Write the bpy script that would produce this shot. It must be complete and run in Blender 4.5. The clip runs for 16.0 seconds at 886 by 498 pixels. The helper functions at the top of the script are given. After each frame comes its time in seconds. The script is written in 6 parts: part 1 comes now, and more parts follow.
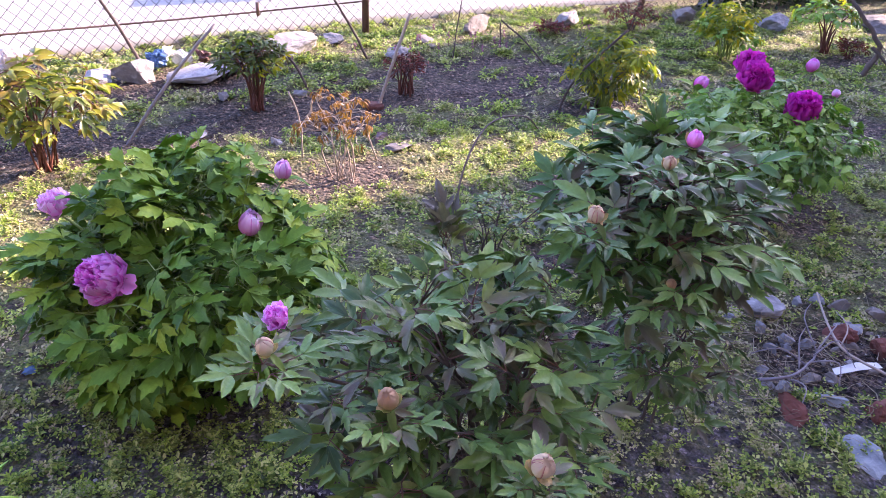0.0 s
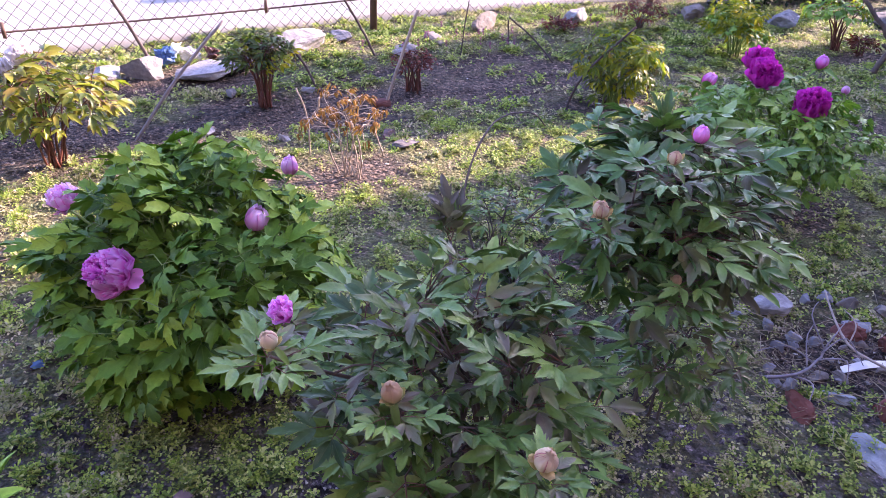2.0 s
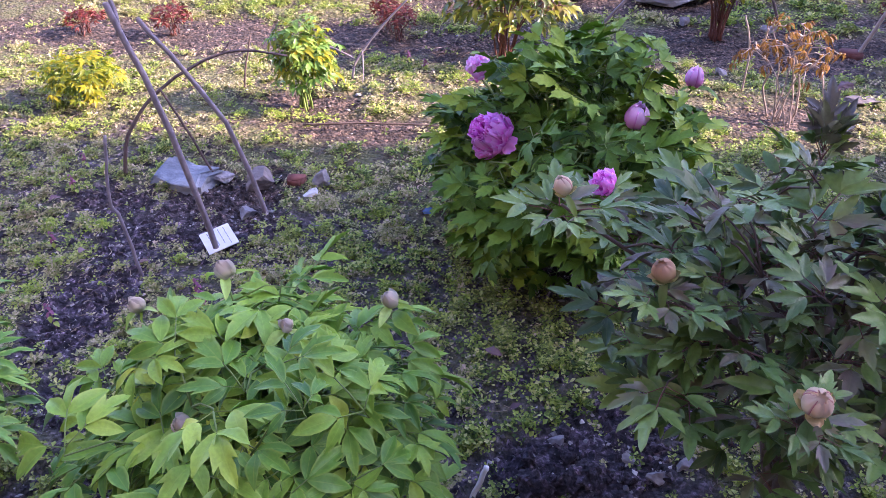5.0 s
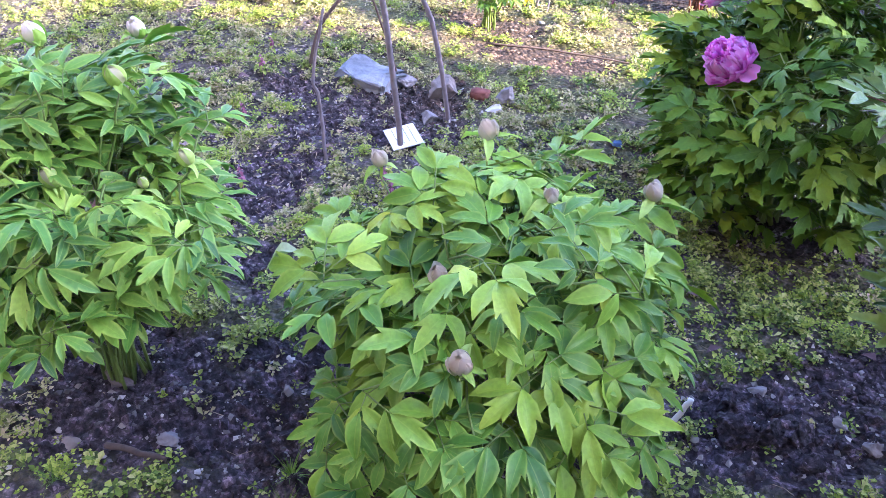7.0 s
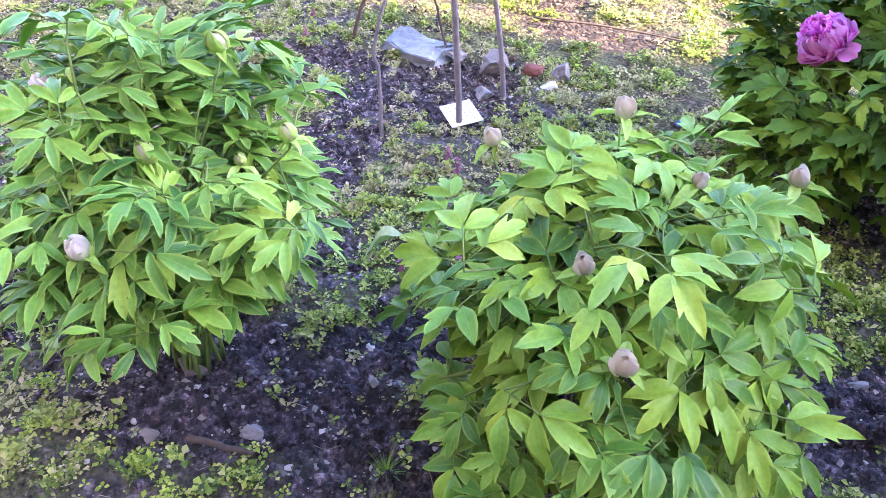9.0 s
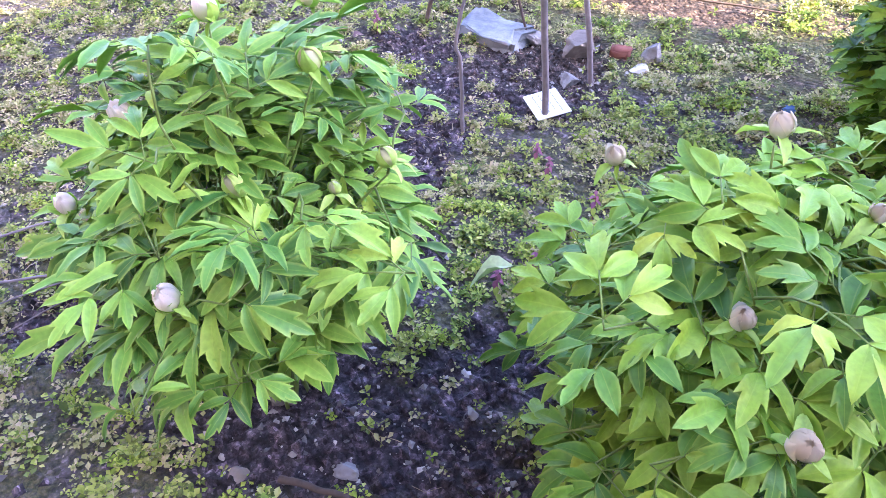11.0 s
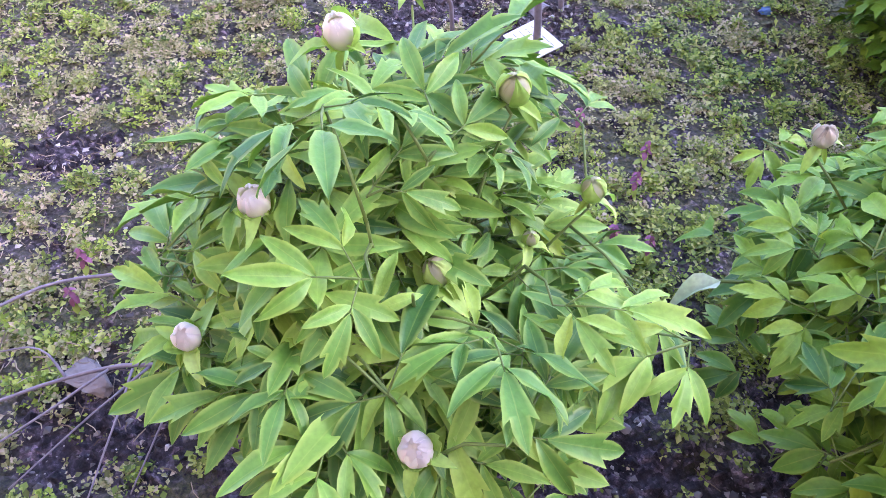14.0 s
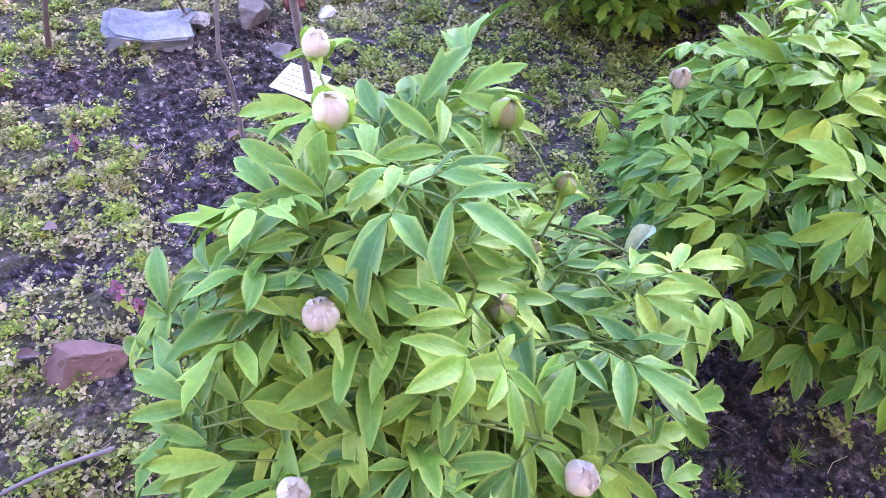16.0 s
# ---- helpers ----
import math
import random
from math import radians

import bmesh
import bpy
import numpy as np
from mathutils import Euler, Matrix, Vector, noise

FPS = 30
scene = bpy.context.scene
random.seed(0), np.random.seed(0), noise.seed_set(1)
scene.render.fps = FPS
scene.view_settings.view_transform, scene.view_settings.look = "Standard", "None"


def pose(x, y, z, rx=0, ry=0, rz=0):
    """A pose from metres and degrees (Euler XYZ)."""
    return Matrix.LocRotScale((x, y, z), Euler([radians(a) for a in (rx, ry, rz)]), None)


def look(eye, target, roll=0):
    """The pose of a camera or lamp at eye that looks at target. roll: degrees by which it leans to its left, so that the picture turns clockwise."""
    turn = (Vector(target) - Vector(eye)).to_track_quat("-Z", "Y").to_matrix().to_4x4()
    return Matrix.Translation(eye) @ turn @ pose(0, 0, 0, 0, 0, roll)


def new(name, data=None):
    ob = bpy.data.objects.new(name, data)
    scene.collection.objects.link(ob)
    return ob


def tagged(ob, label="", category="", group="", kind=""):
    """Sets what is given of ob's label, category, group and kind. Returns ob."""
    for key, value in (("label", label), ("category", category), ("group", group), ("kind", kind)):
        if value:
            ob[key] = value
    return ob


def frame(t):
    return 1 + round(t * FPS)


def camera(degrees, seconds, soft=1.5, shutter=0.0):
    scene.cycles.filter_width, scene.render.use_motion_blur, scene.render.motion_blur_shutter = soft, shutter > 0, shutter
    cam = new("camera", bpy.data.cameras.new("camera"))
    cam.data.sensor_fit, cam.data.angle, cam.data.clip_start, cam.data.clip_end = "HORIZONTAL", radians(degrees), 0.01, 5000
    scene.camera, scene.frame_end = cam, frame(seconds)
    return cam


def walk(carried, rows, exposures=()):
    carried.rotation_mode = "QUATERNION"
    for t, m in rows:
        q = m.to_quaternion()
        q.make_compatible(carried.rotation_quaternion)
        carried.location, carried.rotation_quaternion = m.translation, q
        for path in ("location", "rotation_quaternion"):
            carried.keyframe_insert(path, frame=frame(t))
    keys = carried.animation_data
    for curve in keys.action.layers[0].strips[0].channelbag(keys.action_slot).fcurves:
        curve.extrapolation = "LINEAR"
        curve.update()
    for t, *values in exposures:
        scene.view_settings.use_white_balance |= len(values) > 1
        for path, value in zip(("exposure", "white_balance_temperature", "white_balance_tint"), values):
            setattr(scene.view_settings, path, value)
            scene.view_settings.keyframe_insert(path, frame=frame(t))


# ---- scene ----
cam = camera(62.5, 16.0, soft=0.4)
PATH = [
    (0, (-0.132, -0.084, 1.454), (0.051, 1.618, 0.42), 2.9),
    (0.5, (-0.131, -0.087, 1.453), (0.044, 1.614, 0.416), 3.0),
    (1, (-0.129, -0.087, 1.452), (0.05, 1.616, 0.418), 2.9),
    (1.5, (-0.125, -0.088, 1.452), (0.049, 1.613, 0.415), 2.9),
    (2, (-0.126, -0.088, 1.45), (0.035, 1.613, 0.41), 2.7),
    (2.5, (-0.127, -0.089, 1.451), (0.02, 1.614, 0.413), 2.5),
    (3, (-0.128, -0.089, 1.45), (-0.022, 1.628, 0.428), 1.2),
    (3.5, (-0.129, -0.084, 1.433), (-0.261, 1.596, 0.356), -1.1),
    (4, (-0.069, -0.068, 1.395), (-0.417, 1.544, 0.264), -0.9),
    (4.5, (0.019, -0.068, 1.356), (-0.618, 1.452, 0.222), -1.4),
    (5, (0.057, -0.094, 1.31), (-0.846, 1.276, 0.166), -2.0),
    (5.2, (0.065, -0.103, 1.288), (-0.898, 1.232, 0.152), -1.4),
    (7.3, (-0.178, -0.297, 1.133), (-1.24, 0.847, -0.118), 2.2),
    (7.5, (-0.193, -0.305, 1.124), (-1.255, 0.819, -0.144), 1.8),
    (8, (-0.235, -0.303, 1.116), (-1.273, 0.834, -0.16), 2.3),
    (8.5, (-0.286, -0.319, 1.106), (-1.309, 0.834, -0.168), 3.3),
    (9, (-0.342, -0.358, 1.098), (-1.357, 0.811, -0.168), 4.0),
    (9.2, (-0.362, -0.37, 1.101), (-1.407, 0.785, -0.153), 3.4),
    (11.3, (-0.561, -0.303, 1.086), (-1.631, 0.709, -0.267), -0.5),
    (11.5, (-0.605, -0.315, 1.084), (-1.628, 0.719, -0.287), 0.6),
    (12, (-0.743, -0.362, 1.091), (-1.589, 0.804, -0.296), 0.7),
    (12.5, (-0.819, -0.387, 1.076), (-1.551, 0.832, -0.331), 3.1),
    (13, (-0.917, -0.381, 1.077), (-1.67, 0.779, -0.368), 0.8),
    (13.5, (-0.985, -0.356, 1.078), (-1.732, 0.773, -0.394), 0.7),
    (14, (-1.04, -0.371, 1.071), (-1.645, 0.782, -0.447), 2.5),
    (14.5, (-1.129, -0.413, 1.059), (-1.472, 0.869, -0.438), 4.0),
    (15, (-1.196, -0.469, 1.065), (-1.4, 0.864, -0.413), 5.4),
    (15.5, (-1.263, -0.475, 1.069), (-1.402, 0.884, -0.392), 5.8),
    (16, (-1.354, -0.422, 1.062), (-1.233, 0.959, -0.378), 4.3),
]
EXPOSURES = [(0, 3.13, 5620, 39), (2, 3.06, 5570, 43), (3, 3.05, 5570, 43), (4.5, 2.90, 5470, 48), (5.2, 2.93, 5370, 46), (7.3, 3.76, 5310, 32), (8.5, 3.95, 5510, 33), (9, 3.98, 5530, 32), (11.5, 3.94, 5610, 34), (12.5, 3.84, 5760, 37), (14.5, 3.77, 5710, 40), (16, 3.84, 5610, 42)]
walk(cam, [(t, look(eye, target, roll)) for t, eye, target, roll in PATH], EXPOSURES)

# ---- world, sun, exposure ----
SUN_AZ = math.atan2(0.90, 0.44)          # clockwise from +y
SUN_EL = radians(27)
world = bpy.data.worlds.new("sky")
scene.world = world
world.use_nodes = True
wn = world.node_tree
sky = wn.nodes.new("ShaderNodeTexSky")
sky.sky_type = "NISHITA"
sky.sun_disc = False
sky.sun_elevation = SUN_EL
sky.sun_rotation = SUN_AZ
sky.air_density, sky.dust_density = 1.0, 1.5
wn.links.new(sky.outputs[0], wn.nodes["Background"].inputs[0])
wn.nodes["Background"].inputs[1].default_value = 0.09
sun_data = bpy.data.lights.new("sun", "SUN")
sun_data.energy = 2.75
sun_data.angle = radians(0.6)
sun_data.color = (1.0, 0.79, 0.48)
sun = new("sun", sun_data)
to_sun = Vector((math.sin(SUN_AZ) * math.cos(SUN_EL), math.cos(SUN_AZ) * math.cos(SUN_EL), math.sin(SUN_EL)))
sun.matrix_world = look(to_sun * 40, (0, 0, 0))


# ---- materials ----
def material(name):
    m = bpy.data.materials.new(name)
    m.use_nodes = True
    nt = m.node_tree
    return m, nt, nt.nodes["Principled BSDF"], nt.nodes["Material Output"]


def node(nt, kind, **values):
    n = nt.nodes.new(kind)
    for k, v in values.items():
        n.inputs[k.replace("_", " ")].default_value = v
    return n


def ramp(nt, fac, stops):
    r = nt.nodes.new("ShaderNodeValToRGB")
    while len(r.color_ramp.elements) < len(stops):
        r.color_ramp.elements.new(0.5)
    for e, (p, c) in zip(r.color_ramp.elements, stops):
        e.position, e.color = p, (*c, 1)
    nt.links.new(fac, r.inputs[0])
    return r.outputs[0]


def mix(nt, fac, a, b, mode="MIX"):
    n = nt.nodes.new("ShaderNodeMix")
    n.data_type, n.blend_type = "RGBA", mode
    for sock, v in ((n.inputs[0], fac), (n.inputs[6], a), (n.inputs[7], b)):
        if isinstance(v, (int, float)):
            sock.default_value = v
        elif isinstance(v, tuple):
            sock.default_value = (*v, 1)
        else:
            nt.links.new(v, sock)
    return n.outputs[2]


def bump(nt, bsdf, height, strength, distance):
    b = node(nt, "ShaderNodeBump", Strength=strength, Distance=distance)
    nt.links.new(height, b.inputs["Height"])
    nt.links.new(b.outputs[0], bsdf.inputs["Normal"])


def leaf_material(name, stops, rough=0.45, through_light=0.35, island=False, tip=None, rim=None, patch=None, sheen=0.35, margin=(0.8, 0.36)):
    """Two-scale green variation by leaf and by grain, glossy above, light passing through."""
    m, nt, p, out = material(name)
    L = nt.links.new
    if island:
        rnd = nt.nodes.new("ShaderNodeNewGeometry").outputs["Random Per Island"]
    else:
        own = nt.nodes.new("ShaderNodeMix")
        own.inputs[0].default_value = 0.5
        L(nt.nodes.new("ShaderNodeObjectInfo").outputs["Random"], own.inputs[2])
        L(nt.nodes.new("ShaderNodeNewGeometry").outputs["Random Per Island"], own.inputs[3])
        rnd = own.outputs[0]
    tc = nt.nodes.new("ShaderNodeTexCoord")
    nz = node(nt, "ShaderNodeTexNoise", Scale=14.0, Detail=3.0)
    L(tc.outputs["Object"], nz.inputs["Vector"])
    add = nt.nodes.new("ShaderNodeMath")
    add.operation = "MULTIPLY_ADD"
    L(nz.outputs[0], add.inputs[0])
    add.inputs[1].default_value = 0.3
    sub = nt.nodes.new("ShaderNodeMath")
    sub.operation = "MULTIPLY_ADD"
    L(rnd, sub.inputs[0])
    sub.inputs[1].default_value, sub.inputs[2].default_value = 0.95, -0.12
    L(sub.outputs[0], add.inputs[2])
    colour = ramp(nt, add.outputs[0], stops)
    fine = node(nt, "ShaderNodeTexNoise", Scale=160.0, Detail=2.0)
    L(tc.outputs["Object"], fine.inputs["Vector"])
    colour = mix(nt, 0.2, colour, ramp(nt, fine.outputs[0], [(0.3, (0.35, 0.35, 0.35)), (0.7, (1.4, 1.4, 1.2))]), "MULTIPLY")
    if tip is not None:
        big = node(nt, "ShaderNodeTexNoise", Scale=7.0, Detail=2.0)
        L(tc.outputs["Object"], big.inputs["Vector"])
        f = ramp(nt, big.outputs[0], [(0.50, (0, 0, 0)), (0.68, (0.8, 0.8, 0.8))])
        colour = mix(nt, f, colour, tip)
    if patch is not None:
        wide = node(nt, "ShaderNodeTexNoise", Scale=1.7, Detail=4.0)
        L(tc.outputs["Object"], wide.inputs["Vector"])
        colour = mix(nt, ramp(nt, wide.outputs[0], [(0.46, (0, 0, 0)), (0.7, (0.5, 0.5, 0.5))]), colour, patch)
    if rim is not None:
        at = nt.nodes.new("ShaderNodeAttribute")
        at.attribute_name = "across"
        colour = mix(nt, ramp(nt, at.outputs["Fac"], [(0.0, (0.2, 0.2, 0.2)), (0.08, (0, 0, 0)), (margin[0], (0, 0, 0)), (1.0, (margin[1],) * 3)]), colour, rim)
    L(colour, p.inputs["Base Color"])
    p.inputs["Roughness"].default_value = rough
    p.inputs["Specular IOR Level"].default_value = sheen
    bump(nt, p, fine.outputs[0], 0.25, 0.002)
    tr = nt.nodes.new("ShaderNodeBsdfTranslucent")
    L(mix(nt, 1.0, colour, (1.05, 1.35, 0.5), "MULTIPLY"), tr.inputs[0])
    ms = nt.nodes.new("ShaderNodeMixShader")
    ms.inputs[0].default_value = through_light
    L(p.outputs[0], ms.inputs[1])
    L(tr.outputs[0], ms.inputs[2])
    L(ms.outputs[0], out.inputs[0])
    return m


def plain_material(name, stops, scale=20.0, rough=0.8, relief=0.3, distance=0.004, metal=0.0, detail=6.0):
    m, nt, p, out = material(name)
    tc = nt.nodes.new("ShaderNodeTexCoord")
    oi = nt.nodes.new("ShaderNodeObjectInfo")
    nz = node(nt, "ShaderNodeTexNoise", Scale=scale, Detail=detail, Roughness=0.6)
    nt.links.new(tc.outputs["Object"], nz.inputs["Vector"])
    lo = node(nt, "ShaderNodeTexNoise", Scale=scale * 0.15, Detail=3.0)
    nt.links.new(tc.outputs["Object"], lo.inputs["Vector"])
    a = nt.nodes.new("ShaderNodeMath")
    a.operation = "MULTIPLY_ADD"
    nt.links.new(lo.outputs[0], a.inputs[0])
    a.inputs[1].default_value = 0.5
    b = nt.nodes.new("ShaderNodeMath")
    b.operation = "MULTIPLY_ADD"
    nt.links.new(nz.outputs[0], b.inputs[0])
    b.inputs[1].default_value, b.inputs[2].default_value = 0.7, -0.1
    nt.links.new(b.outputs[0], a.inputs[2])
    colour = ramp(nt, a.outputs[0], stops)
    tint = ramp(nt, oi.outputs["Random"], [(0, (0.8, 0.8, 0.82)), (1, (1.15, 1.12, 1.08))])
    nt.links.new(mix(nt, 1.0, colour, tint, "MULTIPLY"), p.inputs["Base Color"])
    p.inputs["Roughness"].default_value = rough
    p.inputs["Metallic"].default_value = metal
    bump(nt, p, nz.outputs[0], relief, distance)
    return m


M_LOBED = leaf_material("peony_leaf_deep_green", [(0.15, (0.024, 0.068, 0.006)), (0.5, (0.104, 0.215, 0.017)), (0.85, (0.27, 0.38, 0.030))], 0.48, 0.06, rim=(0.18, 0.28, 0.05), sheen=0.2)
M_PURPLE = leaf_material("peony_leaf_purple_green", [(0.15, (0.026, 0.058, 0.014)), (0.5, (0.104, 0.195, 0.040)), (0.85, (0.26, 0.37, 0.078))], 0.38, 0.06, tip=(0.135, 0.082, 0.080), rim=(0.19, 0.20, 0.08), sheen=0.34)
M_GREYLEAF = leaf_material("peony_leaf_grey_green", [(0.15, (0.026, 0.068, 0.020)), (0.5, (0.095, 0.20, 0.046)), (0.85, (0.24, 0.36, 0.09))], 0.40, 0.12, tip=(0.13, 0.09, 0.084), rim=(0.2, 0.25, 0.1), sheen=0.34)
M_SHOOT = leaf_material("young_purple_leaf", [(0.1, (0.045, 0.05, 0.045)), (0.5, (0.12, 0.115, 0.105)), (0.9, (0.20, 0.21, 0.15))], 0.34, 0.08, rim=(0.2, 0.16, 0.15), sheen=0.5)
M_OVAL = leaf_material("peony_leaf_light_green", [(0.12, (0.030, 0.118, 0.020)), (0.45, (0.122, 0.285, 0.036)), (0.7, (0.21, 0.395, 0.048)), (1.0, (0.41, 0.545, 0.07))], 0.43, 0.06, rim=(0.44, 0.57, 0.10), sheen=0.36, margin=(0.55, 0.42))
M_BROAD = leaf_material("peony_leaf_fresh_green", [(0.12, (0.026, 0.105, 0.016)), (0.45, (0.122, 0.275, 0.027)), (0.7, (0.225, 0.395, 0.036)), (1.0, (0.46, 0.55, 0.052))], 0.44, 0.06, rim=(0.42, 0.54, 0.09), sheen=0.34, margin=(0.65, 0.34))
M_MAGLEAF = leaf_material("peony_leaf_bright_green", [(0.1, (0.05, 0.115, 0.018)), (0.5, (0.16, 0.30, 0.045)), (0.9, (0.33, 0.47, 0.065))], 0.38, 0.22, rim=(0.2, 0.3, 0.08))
# sun and shade put into the leaf tones: dark olive low, bright yellow high
M_LIT = leaf_material("peony_leaf_glossy_sunlit", [(0.15, (0.03, 0.05, 0.006)), (0.45, (0.13, 0.165, 0.014)), (0.85, (0.36, 0.34, 0.03))], 0.3, 0.35, tip=(0.19, 0.11, 0.03))
M_OLIVE = leaf_material("peony_leaf_olive", [(0.1, (0.03, 0.055, 0.01)), (0.5, (0.09, 0.125, 0.02)), (0.9, (0.24, 0.24, 0.04))], 0.4, 0.3, tip=(0.12, 0.07, 0.025))
# gold top tones stand in for sun shining through the leaves
M_YELLOW = leaf_material("peony_leaf_sun_yellow", [(0.1, (0.08, 0.13, 0.010)), (0.5, (0.25, 0.27, 0.012)), (0.9, (0.58, 0.45, 0.010))], 0.45, 0.5)
M_DRYLEAF = leaf_material("dry_orange_leaf", [(0.1, (0.11, 0.05, 0.016)), (0.5, (0.25, 0.115, 0.033)), (0.9, (0.42, 0.22, 0.05))], 0.6, 0.3)
M_REDLEAF = leaf_material("red_shoot_leaf", [(0.1, (0.07, 0.012, 0.01)), (0.5, (0.15, 0.03, 0.022)), (0.9, (0.24, 0.06, 0.04))], 0.45, 0.3)
M_HEDGE = leaf_material("hedge_leaf", [(0.1, (0.015, 0.03, 0.01)), (0.5, (0.03, 0.06, 0.015)), (0.9, (0.06, 0.1, 0.03))], 0.5, 0.25, island=True)
M_WEED = leaf_material("weed_leaf", [(0.1, (0.05, 0.085, 0.018)), (0.45, (0.19, 0.285, 0.05)), (0.75, (0.42, 0.495, 0.105)), (1.0, (0.62, 0.58, 0.27))], 0.5, 0.3, island=True, patch=(0.42, 0.39, 0.14))
M_DRYWEED = leaf_material("pale_weed_leaf", [(0.1, (0.19, 0.20, 0.08)), (0.45, (0.39, 0.38, 0.18)), (0.75, (0.55, 0.48, 0.31)), (1.0, (0.63, 0.48, 0.40))], 0.6, 0.3, island=True)
M_LIMEWEED = leaf_material("lime_weed_leaf", [(0.1, (0.16, 0.24, 0.03)), (0.5, (0.32, 0.42, 0.06)), (0.9, (0.50, 0.56, 0.12))], 0.5, 0.3, island=True)
M_NETTLE = leaf_material("dead_nettle_purple", [(0.1, (0.15, 0.045, 0.09)), (0.9, (0.40, 0.15, 0.30))], 0.6, 0.3)
M_STEM = plain_material("green_stem", [(0.2, (0.09, 0.16, 0.03)), (0.8, (0.21, 0.30, 0.06))], 60, 0.5, 0.1)
M_REDSTEM = plain_material("reddish_stem", [(0.2, (0.07, 0.022, 0.02)), (0.8, (0.17, 0.06, 0.04))], 60, 0.5, 0.1)
M_BARK = plain_material("grey_bark", [(0.2, (0.045, 0.032, 0.026)), (0.8, (0.16, 0.12, 0.10))], 45, 0.85, 0.6, 0.004)
M_PALEWOOD = plain_material("pale_weathered_wood", [(0.2, (0.22, 0.17, 0.14)), (0.8, (0.45, 0.38, 0.33))], 50, 0.8, 0.4, 0.002)
M_DARKWOOD = plain_material("dark_weathered_wood", [(0.2, (0.05, 0.035, 0.03)), (0.8, (0.15, 0.11, 0.10))], 50, 0.8, 0.4, 0.002)
M_GREYWOOD = plain_material("grey_weathered_wood", [(0.2, (0.14, 0.12, 0.135)), (0.8, (0.34, 0.30, 0.325))], 50, 0.8, 0.4, 0.002)
M_STONE = plain_material("grey_stone", [(0.2, (0.10, 0.095, 0.10)), (0.5, (0.25, 0.24, 0.25)), (0.8, (0.46, 0.44, 0.44))], 30, 0.85, 1.0, 0.012)
M_WARMSTONE = plain_material("tan_stone", [(0.15, (0.085, 0.075, 0.07)), (0.5, (0.19, 0.165, 0.155)), (0.85, (0.34, 0.31, 0.29))], 22, 0.85, 0.6, 0.006)
M_REDSTONE = plain_material("red_brown_stone", [(0.15, (0.09, 0.055, 0.055)), (0.5, (0.17, 0.105, 0.10)), (0.85, (0.28, 0.19, 0.18))], 22, 0.85, 0.6, 0.006)
M_BRICK = plain_material("red_brick", [(0.15, (0.10, 0.035, 0.028)), (0.5, (0.17, 0.06, 0.045)), (0.85, (0.28, 0.14, 0.11))], 30, 0.9, 0.5, 0.004)
M_WHITE = plain_material("white_card", [(0.2, (0.6, 0.6, 0.58)), (0.7, (0.8, 0.8, 0.78))], 18, 0.5, 0.1, 0.001)
M_BLUE = plain_material("blue_plastic", [(0.2, (0.04, 0.10, 0.28)), (0.8, (0.12, 0.24, 0.5))], 18, 0.4, 0.1, 0.001)
M_INK = plain_material("grey_ink", [(0.2, (0.12, 0.12, 0.13)), (0.8, (0.2, 0.2, 0.2))], 30, 0.7, 0.05, 0.001)
M_RUST = plain_material("rusty_steel", [(0.2, (0.08, 0.045, 0.036)), (0.8, (0.22, 0.13, 0.10))], 40, 0.7, 0.3, 0.002, 0.2)
M_WIRE = plain_material("galvanised_wire", [(0.2, (0.05, 0.04, 0.04)), (0.8, (0.12, 0.1, 0.1))], 40, 0.5, 0.1, 0.001, 0.6)
M_ROAD = plain_material("pale_concrete", [(0.2, (0.33, 0.32, 0.31)), (0.8, (0.48, 0.46, 0.45))], 6, 0.85, 0.3, 0.003)
M_PEBBLE = leaf_material("pebble", [(0.1, (0.045, 0.04, 0.045)), (0.5, (0.15, 0.14, 0.145)), (0.8, (0.34, 0.32, 0.32)), (1.0, (0.58, 0.55, 0.53))], 0.8, 0.0, island=True)
M_STRAW = leaf_material("straw", [(0.1, (0.12, 0.09, 0.07)), (0.5, (0.27, 0.21, 0.155)), (0.9, (0.50, 0.42, 0.32))], 0.8, 0.1, island=True)
# kept dark so that the added walls bounce little light
M_PLASTER = plain_material("shade_wall_plaster", [(0.2, (0.20, 0.17, 0.145)), (0.8, (0.29, 0.25, 0.215))], 8, 0.9, 0.2)


